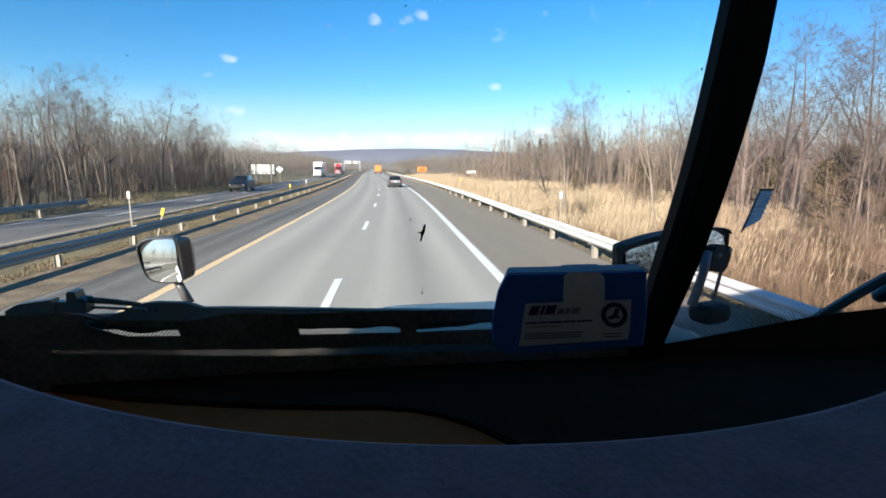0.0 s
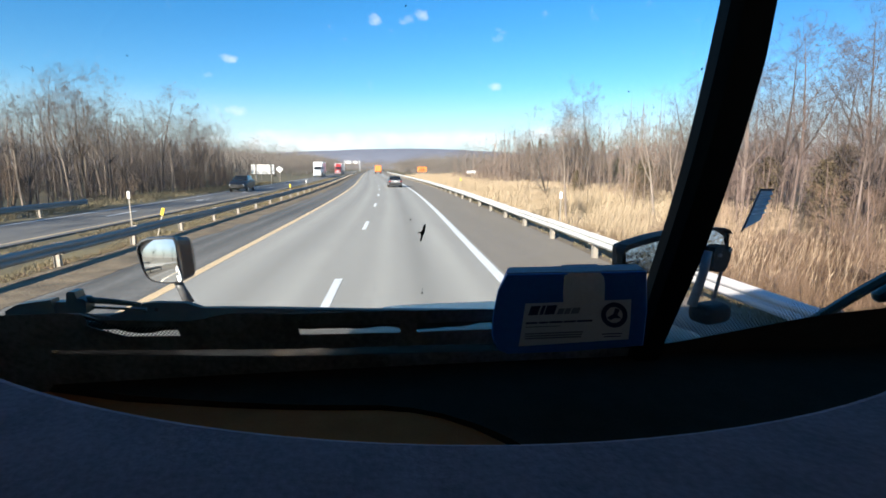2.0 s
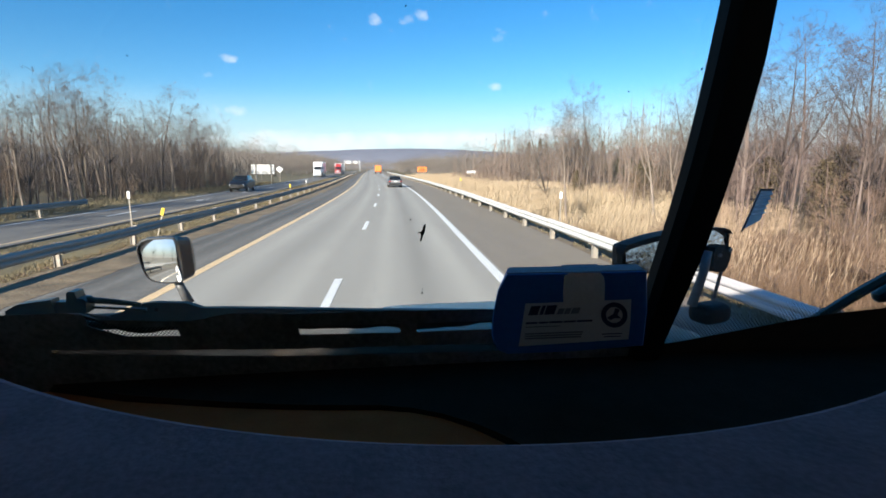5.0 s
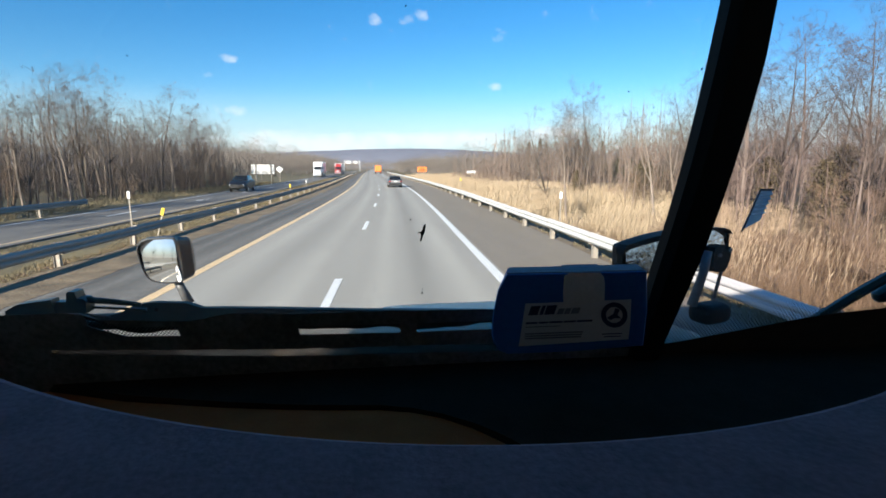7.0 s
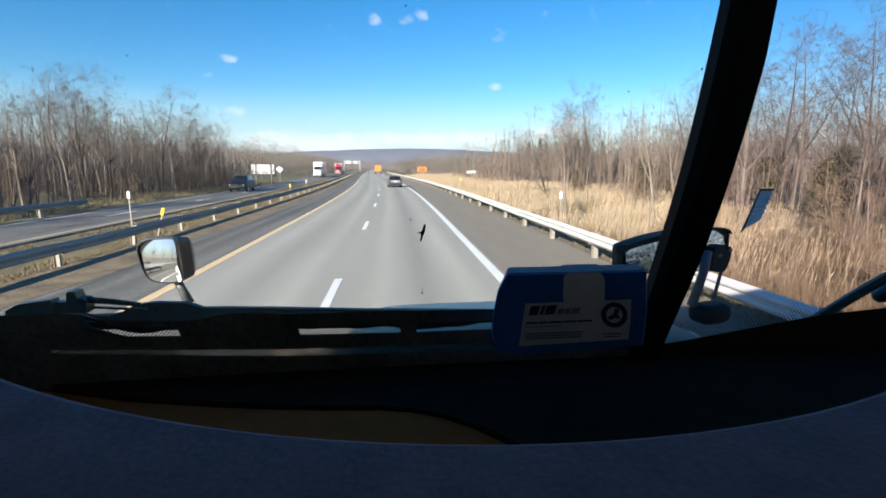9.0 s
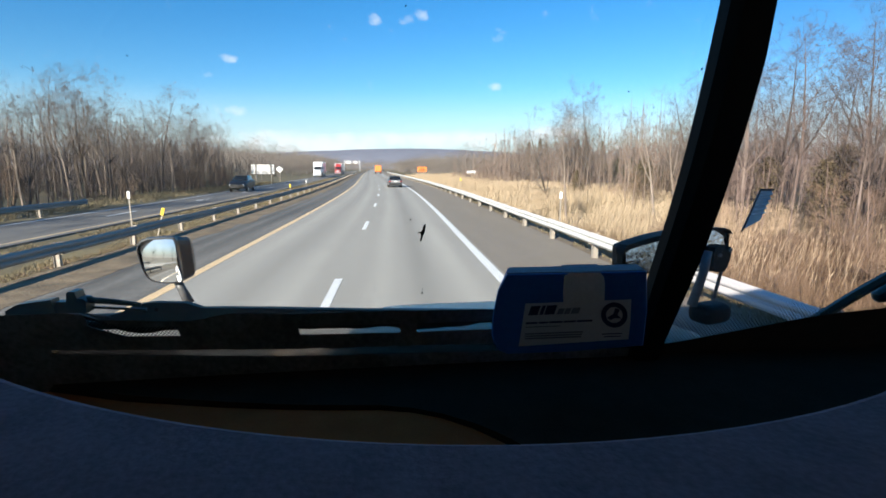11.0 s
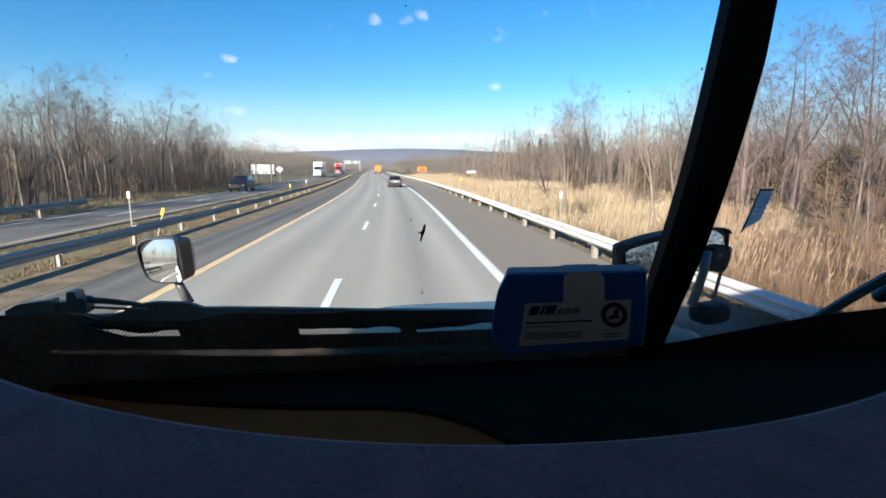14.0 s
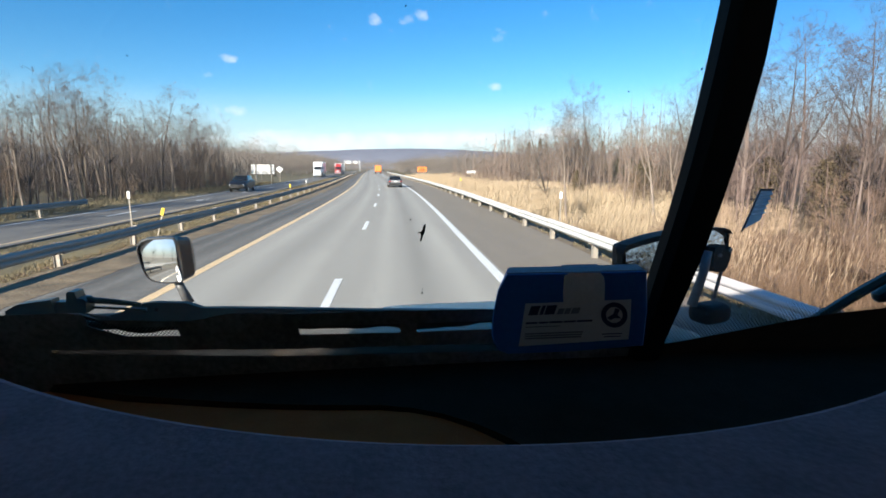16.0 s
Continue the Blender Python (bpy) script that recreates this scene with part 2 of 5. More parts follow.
M_VERGE = material("straw_and_gravel_verge", (0.27, 0.20, 0.122), 0.95, dark=(0.075, 0.058, 0.038), scale=1.4, fine=14.0, amount=1.0, bump=0.06)
M_STEEL = material("galvanised_steel", (0.56, 0.56, 0.55), 0.8, metal=0.0, spec=0.12, dark=(0.45, 0.46, 0.47), scale=4, fine=50, amount=0.5)
# darker copy of the rail steel: the left rails' shade is in the colour
M_STEEL_SHADED = material("shade_darkened_steel", (0.34, 0.33, 0.31), 0.85, dark=(0.24, 0.23, 0.21), scale=3, fine=40, amount=0.6, spec=0.12)
M_POST = material("weathered_steel_post", (0.36, 0.33, 0.29), 0.7, metal=0.3, dark=(0.2, 0.15, 0.11), scale=8, fine=60)
M_BARK = material("grey_bark", (0.108, 0.087, 0.073), 0.95, dark=(0.046, 0.038, 0.033), scale=3, fine=40, per=0.35)
M_PALE = material("pale_bark", (0.225, 0.18, 0.15), 0.9, dark=(0.115, 0.092, 0.077), scale=3, fine=40, per=0.3)
M_TWIG = material("bare_twigs", (0.114, 0.091, 0.078), 0.95, dark=(0.052, 0.042, 0.037), scale=0.6, fine=9, per=0.35)
# paler, warmer twig copy: the right-hand woods' lit side is in the colour
M_TWIG_LIT = material("lit_pinkish_brown_twigs", (0.190, 0.142, 0.117), 0.95, dark=(0.100, 0.074, 0.062), scale=0.6, fine=9, per=0.3)
M_BRUSH = material("brown_brush_twigs", (0.21, 0.145, 0.10), 0.95, dark=(0.12, 0.08, 0.055), scale=0.6, fine=9, per=0.4)
M_REED = material("dry_reed", (0.44, 0.342, 0.230), 0.9, dark=(0.285, 0.208, 0.133), scale=0.25, fine=3, per=0.2)
M_WEED = material("dead_brown_weeds", (0.19, 0.125, 0.075), 0.95, dark=(0.09, 0.06, 0.038), scale=0.5, fine=4, per=0.35)
M_GRASS = material("dry_verge_grass", (0.215, 0.17, 0.10), 0.95, dark=(0.115, 0.10, 0.052), scale=0.3, fine=3, per=0.35)
M_NEEDLE = material("conifer_needles", (0.045, 0.06, 0.03), 0.9, dark=(0.02, 0.03, 0.015), scale=2, fine=20, per=0.3)
M_FARWOOD = material("distant_bare_woods", (0.170, 0.146, 0.130), 1.0, dark=(0.092, 0.082, 0.076), scale=0.05, fine=0.6, amount=0.9, per=0.16)
# the blue distance haze is mixed into the ridge's own colour
M_RIDGE = material("haze_coloured_wooded_ridge", (0.235, 0.245, 0.29), 1.0, dark=(0.165, 0.175, 0.215), scale=0.012, fine=0.12, amount=0.9, spec=0.0)
M_MAT = material("blue_grey_dash_cloth", (0.270, 0.218, 0.256), 0.95, dark=(0.165, 0.133, 0.162), scale=16, fine=160, amount=0.8, bump=0.0012)
M_DASH = material("brown_dash_plastic", (0.52, 0.155, 0.048), 0.95, spec=0.0, dark=(0.36, 0.10, 0.030), scale=20, fine=300, bump=0.0004)
M_TRIM = material("black_rubber_trim", (0.066, 0.038, 0.026), 0.95, spec=0.0, dark=(0.036, 0.020, 0.014), scale=20, fine=200)
M_HEADLINER = material("grey_headliner", (0.62, 0.57, 0.50), 0.95, scale=20, fine=300)
M_HOOD = material("pale_cream_paint", (0.84, 0.66, 0.47), 0.5, dark=(0.72, 0.56, 0.40), scale=2, fine=20, amount=0.3, spec=0.35, coat=0.1)
M_CHROME = plain("mirror_glass", (0.48, 0.49, 0.50), 0.02, 1.0)
# pale and dark blotches in the colour imitate broken reflections
M_CHROME_DIM = material("glint_mottled_mirror_glass", (0.80, 0.84, 0.90), 0.06, 1.0, dark=(0.16, 0.19, 0.24), scale=24, fine=60, amount=0.9, bump=0.0025)
M_BRACKET = material("grey_bracket_metal", (0.17, 0.175, 0.185), 0.5, metal=0.2, dark=(0.085, 0.09, 0.10), scale=30, fine=120, amount=0.7)
M_BRACKET_DARK = material("dark_scuffed_bracket_metal", (0.12, 0.12, 0.125), 0.5, metal=0.2, dark=(0.04, 0.042, 0.045), scale=35, fine=140, amount=1.0)
# black print with veiling glare put into its colour as grey
M_FRIT = material("glare_lifted_glass_border", (0.31, 0.275, 0.235), 0.7, spec=0.2, dark=(0.13, 0.115, 0.10), scale=9, fine=90, amount=1.0)
M_DOTS = dotted("dotted_glass_border", 0.36, 196.0)
M_COARSE = dotted("fading_dotted_glass_border", 0.41, 172.0, 1.0, (2.20, 2.30))
M_FINE = dotted("finely_dotted_glass_border", 0.155, 205.0)
M_FAINT = dotted("faintly_dotted_glass_border", 0.10, 205.0)
M_COWL = material("grey_black_cowl_plastic", (0.100, 0.108, 0.088), 0.6, spec=0.3, dark=(0.050, 0.055, 0.044), scale=30, fine=160)
M_GLASS = clear_glass("windshield_glass", 0.02)
# right pane: tint dims that side of the view, stronger film imitates glare
M_GLASS_DIM = clear_glass("veiled_tinted_glass", 0.02, (0.935, 0.92, 0.93), (0.004, 0.013))
M_BLACK = material("matt_black_plastic", (0.008, 0.008, 0.008), 0.6, spec=0.12, scale=30, fine=200)
M_SHELL = material("glossy_black_shell", (0.022, 0.023, 0.026), 0.22, dark=(0.012, 0.012, 0.014), scale=40, fine=160, coat=0.3)
M_WIPER = material("dark_green_black_metal", (0.045, 0.078, 0.052), 0.28, spec=0.5, dark=(0.020, 0.036, 0.025), scale=30, fine=200, amount=0.9)


def see_through(name, base):
    """Thin film lit from behind."""
    m = bpy.data.materials.new(name)
    m.use_nodes = True
    nt = m.node_tree
    nt.nodes.remove(nt.nodes["Principled BSDF"])
    film = nt.nodes.new("ShaderNodeBsdfTranslucent")
    film.inputs["Color"].default_value = (*base, 1)
    nt.links.new(film.outputs[0], nt.nodes["Material Output"].inputs["Surface"])
    return m


# ---- mesh helpers ----
def mesh_object(name, verts, faces, mat, parent=None, label="", smooth=False):
    me = bpy.data.meshes.new(name)
    me.from_pydata(verts, [], faces)
    me.materials.append(mat)
    if smooth:
        me.polygons.foreach_set("use_smooth", [True] * len(me.polygons))
    me.update()
    ob = new(name, me)
    if parent:
        ob.parent = parent
    if label:
        ob["label"] = label
    return ob


def part(name, bm, mat, parent=None, label="", smooth=False):
    me = bpy.data.meshes.new(name)
    bmesh.ops.recalc_face_normals(bm, faces=list(bm.faces))
    bm.to_mesh(me)
    bm.free()
    me.materials.append(mat)
    if smooth:
        me.polygons.foreach_set("use_smooth", [True] * len(me.polygons))
    ob = new(name, me)
    if parent:
        ob.parent = parent
    if label:
        ob["label"] = label
    return ob


def thing(name, m=None, label="", category="", group="", kind=""):
    ob = new(name)
    ob.empty_display_size = 0.2
    if m is not None:
        ob.matrix_world = m
    return tagged(ob, label, category, group, kind)


def block(size, at=(0, 0, 0), bevel=0.0, turn=None, bm=None, seg=2):
    """A box of that size about at, with rounded edges, added to bm."""
    own = bmesh.new()
    bmesh.ops.create_cube(own, size=1.0)
    for v in own.verts:
        v.co = Vector((v.co.x * size[0], v.co.y * size[1], v.co.z * size[2]))
    if bevel:
        bmesh.ops.bevel(own, geom=list(own.edges), offset=bevel, segments=seg, affect="EDGES", profile=0.5)
    m = Matrix.Translation(at) @ (turn.to_4x4() if turn else Matrix())
    bmesh.ops.transform(own, matrix=m, verts=own.verts)
    if bm is None:
        return own
    me = bpy.data.meshes.new("scrap")
    own.to_mesh(me)
    own.free()
    bm.from_mesh(me)
    bpy.data.meshes.remove(me)
    return bm


def rod(points, radii, n=8, bm=None, cap=True):
    """A tube through points."""
    bm = bm or bmesh.new()
    rings = []
    pts = [Vector(p) for p in points]
    for i, p in enumerate(pts):
        d = (pts[min(i + 1, len(pts) - 1)] - pts[max(i - 1, 0)]).normalized()
        a = d.orthogonal().normalized() if abs(d.z) > 0.9 else d.cross(Vector((0, 0, 1))).normalized()
        b = d.cross(a)
        r = radii[i] if isinstance(radii, (list, tuple)) else radii
        rings.append([bm.verts.new(p + (a * math.cos(t) + b * math.sin(t)) * r) for t in (2 * math.pi * k / n for k in range(n))])
    for r0, r1 in zip(rings, rings[1:]):
        for k in range(n):
            bm.faces.new((r0[k], r0[(k + 1) % n], r1[(k + 1) % n], r1[k]))
    if cap:
        bm.faces.new(rings[0][::-1])
        bm.faces.new(rings[-1])
    return bm


def rounded(outline, rounds=2):
    """A closed outline with its corners cut again and again, so that it runs smoothly."""
    for _ in range(rounds):
        outline = [tuple(a + (b - a) * f for a, b in zip(p, q)) for p, q in zip(outline, outline[1:] + outline[:1]) for f in (0.25, 0.75)]
    return outline


def dish(outline, depth, y, steps=6):
    """A shallow bulge towards -y that fills an outline of (x, z)."""
    g = bmesh.new()
    cx, cz = sum(p[0] for p in outline) / len(outline), sum(p[1] for p in outline) / len(outline)
    far = max(math.hypot(x - cx, z - cz) for x, z in outline)
    hub, old = g.verts.new((cx, y - depth, cz)), None
    for k in range(1, steps + 1):
        f = k / steps
        ring = []
        for x, z in outline:
            u, w = (x - cx) * f, (z - cz) * f
            ring.append(g.verts.new((cx + u, y - depth * (1 - (u * u + w * w) / far ** 2), cz + w)))
        for i in range(len(ring)):
            j = (i + 1) % len(ring)
            g.faces.new((hub, ring[i], ring[j]) if old is None else (old[i], ring[i], ring[j], old[j]))
        old = ring
    return g


# ---- the line of the road ----
BEND_Y = np.linspace(-400, 4200, 4601)
BEND_SLOPE = np.interp(BEND_Y, [-400, 22, 80, 140, 220, 420, 4200], [0, 0, -0.050, -0.056, -0.042, -0.04, -0.04])
BEND_X = np.concatenate([[0], np.cumsum((BEND_SLOPE[1:] + BEND_SLOPE[:-1]) / 2)])


def bend(y):
    return float(np.interp(y, BEND_Y, BEND_X))


def lie(x, y):
    """Height of the ground, x metres to the right of the road's line: banks beside it, a dip between the carriageways."""
    z = np.interp(x, [-400, -60, -24, -19.6, -18.2, -12.7, -10.6, -8.0, -7.5, 5.9, 6.6, 9.5, 16, 60, 400],
                  [5, 1.2, -0.1, -0.05, -0.03, -0.03, -0.22, -0.02, -0.03, -0.03, -0.08, -0.75, -0.9, -0.3, 6])
    return float(z)


YS = np.unique(np.concatenate([np.arange(-240, -20, 20.0), np.arange(-20, 60, 0.7), np.arange(60, 200, 6.0), np.arange(200, 600, 25.0), np.geomspace(600, 4100, 14)]))


def strip(name, x0, x1, z, mat, y0=-240, y1=2500, thick=0.12, parent=None, kind="structure", category="road", label="", ragged=0.0):
    """A paved band along the road's line, with thickness and UVs in metres; ragged: how far its right edge wanders."""
    ys = [y for y in YS if y0 <= y <= y1]
    verts, faces, uvs = [], [], []
    for y in ys:
        b = bend(y)
        e = x1 + ragged * (noise.noise((x1, y * 0.35, 2.0)) + 0.7 * noise.noise((x1, y * 1.3, 7.0)))
        verts += [(b + x0, y, z - thick), (b + x0, y, z), (b + e, y, z), (b + e, y, z - thick)]
    for i in range(len(ys) - 1):
        a, c = 4 * i, 4 * i + 4
        for k in range(3):
            faces.append((a + k, a + k + 1, c + k + 1, c + k))
    ob = mesh_object(name, verts, faces, mat, parent)
    layer = ob.data.uv_layers.new(name="across")
    for loop in ob.data.loops:
        i = loop.vertex_index
        y = ys[i // 4]
        layer.data[loop.index].uv = ((x0 if i % 4 < 2 else x1), y)
    return tagged(ob, label, category, kind=kind)


# ---- ground and roads ----
def build_ground():
    xs = [-3500, -1500, -700, -400, -200, -120, -80, -60, -45, -36, -30, -26, -24, -22, -20.5, -19.4, -18.4, -15, -12.7, -11.6, -10.2, -9.4, -8.7, -8.0,
          -7.4, -4, 0, 4, 5.8, 6.2, 6.6, 7.2, 8, 9, 10, 12, 14, 17, 22, 30, 45, 60, 90, 150, 250, 400, 800, 1600, 3500]
    verts, faces = [], []
    for y in YS:
        for x in xs:
            rough = 0 if -19 < x < 6.3 else 0.12 * noise.noise((x * 0.21, y * 0.17, 3.1)) + 0.05 * noise.noise((x * 0.9, y * 0.8, 1.7))
            if -10.8 < x < -7.9:
                rough = 0.05 * noise.noise((x * 1.3, y * 0.5, 8.0))
            verts.append((bend(y) + x, y, lie(x, y) - 0.04 + rough))
    n = len(xs)
    for j in range(len(YS) - 1):
        for i in range(n - 1):
            faces.append((j * n + i, j * n + i + 1, (j + 1) * n + i + 1, (j + 1) * n + i))
    ob = mesh_object("ground", verts, faces, M_GROUND, smooth=True)
    tagged(ob, "dry winter grass and soil beside the highway", "ground", kind="structure")


build_ground()
strip("road", -4.95, 2.62, 0.0, M_ROAD, label="grey two-lane asphalt carriageway with paler wheel tracks")
strip("pavement", 2.62, 5.75, -0.004, M_SHOULDER_R, category="shoulder", label="brownish worn asphalt shoulder beside the guardrail")
strip("pavement", -7.55, -4.95, -0.006, M_SHOULDER_L, category="shoulder", label="dark patched asphalt shoulder beside the median")
strip("road", -17.9, -12.8, 0.0, M_OPPOSITE, label="far carriageway in grey asphalt beyond the median")
strip("trim", -8.75, -7.05, 0.0, M_VERGE, thick=0.05, ragged=0.4, category="verge", label="strip of straw and gravel along the shoulder")
strip("trim", 5.7, 6.35, -0.01, M_VERGE, thick=0.05, category="verge", label="strip of straw and gravel under the guardrail")
strip("road_marking", 2.31, 2.55, 0.005, M_WHITE, thick=0.004, category="road marking", label="solid white edge line")
strip("road_marking", -5.0, -4.76, 0.005, M_YELLOW, thick=0.004, category="road marking", label="solid worn yellow edge line")
strip("road_marking", -13.25, -13.13, 0.005, M_YELLOW, thick=0.004, category="road marking", label="yellow edge line of the far carriageway")
strip("road_marking", -17.5, -17.37, 0.005, M_WHITE, thick=0.004, category="road marking", label="white edge line of the far carriageway")


def lane_dashes(x, first, count, step=12.19):
    for i in range(count):
        y0 = first + i * step
        verts, faces = [], []
        for k in range(5):
            y = y0 + 3.05 * k / 4
            w = 0.088 + 0.004 * math.sin(7 * y)
            verts += [(bend(y) + x - w, y, 0.001), (bend(y) + x - w, y, 0.006), (bend(y) + x + w, y, 0.006), (bend(y) + x + w, y, 0.001)]
        for k in range(4):
            a = 4 * k
            faces += [(a, a + 1, a + 5, a + 4), (a + 1, a + 2, a + 6, a + 5), (a + 2, a + 3, a + 7, a + 6)]
        faces += [(0, 3, 2, 1), (16, 17, 18, 19)]
        ob = mesh_object("lane_dash", verts, faces, M_WHITE)
        tagged(ob, "white painted lane dash on grey asphalt", "road marking", "lane dashes", kind="structure")


lane_dashes(-1.34, 8.1 - 4 * 12.19, 26)
lane_dashes(-15.35, 3.0, 16)

# ---- guardrails ----
def w_panel(length):
    """One corrugated beam, along y, its face towards -x."""
    prof = [(0.0, 0.0), (-0.012, 0.02), (-0.075, 0.055), (-0.082, 0.085), (-0.075, 0.115), (-0.012, 0.15), (-0.012, 0.165), (-0.075, 0.20), (-0.082, 0.23),
            (-0.075, 0.26), (-0.012, 0.295), (0.0, 0.315)]
    verts, faces = [], []
    for y in (0.0, length):
        verts += [(x, y, z) for x, z in prof]
        verts += [(x + 0.008, y, z) for x, z in prof]
    n = len(prof)
    for i in range(n - 1):
        faces += [(i, i + 1, 2 * n + i + 1, 2 * n + i), (n + i, 3 * n + i, 3 * n + i + 1, n + i + 1)]
    faces += [(0, 2 * n, 3 * n, n), (n - 1, 2 * n - 1, 4 * n - 1, 3 * n - 1)]
    for o in (0, 2 * n):
        for i in range(n - 1):
            faces.append((o + i, o + n + i, o + n + i + 1, o + i + 1))
    me = bpy.data.meshes.new("rail_panel")
    me.from_pydata(verts, [], faces)
    me.materials.append(M_STEEL)
    return me


def post_mesh():
    bm = block((0.15, 0.012, 1.15), (0.0, 0, 0.10))
    for s in (-1, 1):
        block((0.012, 0.10, 1.15), (s * 0.075, 0, 0.10), bm=bm)
    me = bpy.data.meshes.new("post")
    bm.to_mesh(me)
    bm.free()
    me.materials.append(M_POST)
    return me


def blockout_mesh():
    bm = block((0.13, 0.10, 0.34), (-0.02, 0, 0), 0.01, seg=1)
    me = bpy.data.meshes.new("spacer_block")
    bm.to_mesh(me)
    bm.free()
    me.materials.append(M_POST)
    return me


SHADED_PANEL = w_panel(3.86)
SHADED_PANEL.materials[0] = M_STEEL_SHADED
PANEL, POST, SPACER = w_panel(3.86), post_mesh(), blockout_mesh()


def guardrail(x, y0, count, face, top, label, panel=None):
    """A run of beams on posts, 3.81 m apart; face -1: the beam's front looks to -x, 1: to +x."""
    root = thing("guardrail", pose(bend(y0) + x, y0, 0), label, "guardrail")
    rnd = random.Random(int(x * 10))
    for i in range(count):
        y = y0 + i * 3.81
        a = math.degrees(math.atan2(bend(y + 3.81) - bend(y), 3.81))
        dip = rnd.uniform(-0.012, 0.012)
        # the beam turns round its own foot for the other face
        m = pose(bend(y) + x, y, top - 0.315 + dip, 0, 0, -a) if face < 0 else pose(bend(y + 3.81) + x, y + 3.81, top - 0.315 + dip, 0, 0, 180 - a)
        for name, me, mm in (("rail_panel", panel or PANEL, m),
                             ("post", POST, pose(bend(y) + x - face * 0.17, y, top - 0.69, rnd.uniform(-2, 2), rnd.uniform(-2, 2), -a)),
                             ("spacer_block", SPACER, pose(bend(y) + x - face * 0.05, y, top - 0.16, 0, 0, -a if face < 0 else 180 - a))):
            ob = new(name, me)
            ob.parent = root
            ob.matrix_parent_inverse = root.matrix_world.inverted()
            ob.matrix_basis = mm
    return root


bpy.context.view_layer.update()
guardrail(5.48, -4 * 3.81 + 1.7, 66, -1, 0.74, "galvanised corrugated guardrail on steel posts beside the shoulder")
guardrail(-8.9, -4 * 3.81 + 2.3, 66, 1, 0.585, "galvanised median guardrail, beams coloured darker for shade, on short steel posts in dry grass", SHADED_PANEL)
guardrail(-18.6, -22.0, 14, 1, 0.68, "short dark guardrail beyond the far carriageway", SHADED_PANEL)


# ---- bare trees ----
class Twigs:
    """Collects tapered prisms for one mesh."""

    def __init__(self):
        self.v, self.f = [], []

    def limb(self, p, q, r0, r1, n):
        d = q - p
        if d.length < 1e-5:
            return
        d = d.normalized()
        a = d.orthogonal().normalized()
        b = d.cross(a)
        o = len(self.v)
        for c, r in ((p, r0), (q, r1)):
            for k in range(n):
                t = 2 * math.pi * k / n
                self.v.append(c + (a * math.cos(t) + b * math.sin(t)) * r)
        for k in range(n):
            self.f.append((o + k, o + (k + 1) % n, o + n + (k + 1) % n, o + n + k))

    def blade(self, p, q, r, side):
        """A single thin twig."""
        o = len(self.v)
        w = side * r
        self.v += [p - w, p + w, q]
        self.f.append((o, o + 1, o + 2))

    def mesh(self, name, mat):
        me = bpy.data.meshes.new(name)
        me.from_pydata([tuple(v) for v in self.v], [], self.f)
        me.materials.append(mat)
        return me


def grow_tree(seed, height, spread, clear, leaders, dense, stems=1, fine=0.0068, thin=False):
    """Two meshes: trunk and limbs, and the crown of branches and twigs. clear: share of bare trunk; spread: how wide the limbs part."""
    rnd = random.Random(seed)
    wood, crown = Twigs(), Twigs()

    def aside(d, angle, turn):
        a = d.orthogonal().normalized()
        b = d.cross(a)
        return (d * math.cos(angle) + (a * math.cos(turn) + b * math.sin(turn)) * math.sin(angle)).normalized()

    def branch(p, d, length, r, level):
        steps = (6, 5, 3, 2, 2)[level]
        out = wood if level < 2 else crown
        turn, start = rnd.uniform(0, 6.283), r
        for s in range(steps):
            f = (s + 1) / steps
            bend_by = Vector((rnd.uniform(-1, 1), rnd.uniform(-1, 1), rnd.uniform(-0.65, 0.8))) * (0.065, 0.10, 0.17, 0.25, 0.30)[level]
            d = (d + bend_by + Vector((0, 0, 0.03))).normalized()
            q = p + d * (length / steps)
            r2 = max(start * (1 - 0.9 * f), fine)
            if level < 2 or (level == 2 and not thin):
                out.limb(p, q, max(r, fine), max(r2, fine * 0.8), (6, 5, 3)[level])
            else:
                out.blade(p, q + (q - p) * 0.35, (max(r, fine * 1.2) if level == 2 else fine * (1.25 if level == 3 else 0.9)), aside(d, 1.5708, rnd.uniform(0, 6.283)))
            if level < 4 and (f > 0.25 or level > 0):
                for _ in range(1 + (rnd.random() < dense) + (level >= 2) * (rnd.random() < dense) + (level == 3) * (rnd.random() < dense)):
                    turn += 2.4 + rnd.uniform(-0.6, 0.6)
                    e = aside(d, radians(rnd.uniform(24, 55)) * (0.7 + spread), turn)
                    branch(p.lerp(q, rnd.uniform(0.3, 1.0)), e, length * rnd.uniform(0.42, 0.62) * (1.12 - 0.55 * f), r2 * 0.52, level + 1)
            p, r = q, r2

    for stem in range(stems):
        p = Vector((rnd.uniform(-0.3, 0.3), rnd.uniform(-0.3, 0.3), -0.3)) if stems > 1 else Vector((0, 0, -0.3))
        d = Vector((rnd.uniform(-1, 1), rnd.uniform(-1, 1), 0)) * (0.05 if stems == 1 else 0.35) + Vector((0, 0, 1))
        d.normalize()
        h = height * rnd.uniform(0.85, 1.0)
        r = 0.011 * height + 0.02
        bole = max(0.3, h * clear)
        n = 6
        for i in range(n):
            d = (d + Vector((rnd.uniform(-1, 1), rnd.uniform(-1, 1), 0)) * 0.04).normalized()
            q = p + d * ((bole + 0.3) / n)
            r2 = r * 0.955
            wood.limb(p, q, r, r2, 7)
            if i > 1 and stems == 1 and rnd.random() < 0.55:
                e = aside(d, radians(rnd.uniform(45, 80)), rnd.uniform(0, 6.283))
                branch(q, e, h * rnd.uniform(0.10, 0.20), r * 0.25, 2)
            p, r = q, r2
        for k in range(leaders):
            lean = radians(4 if k == 0 else rnd.uniform(16, 34) * (0.5 + spread))
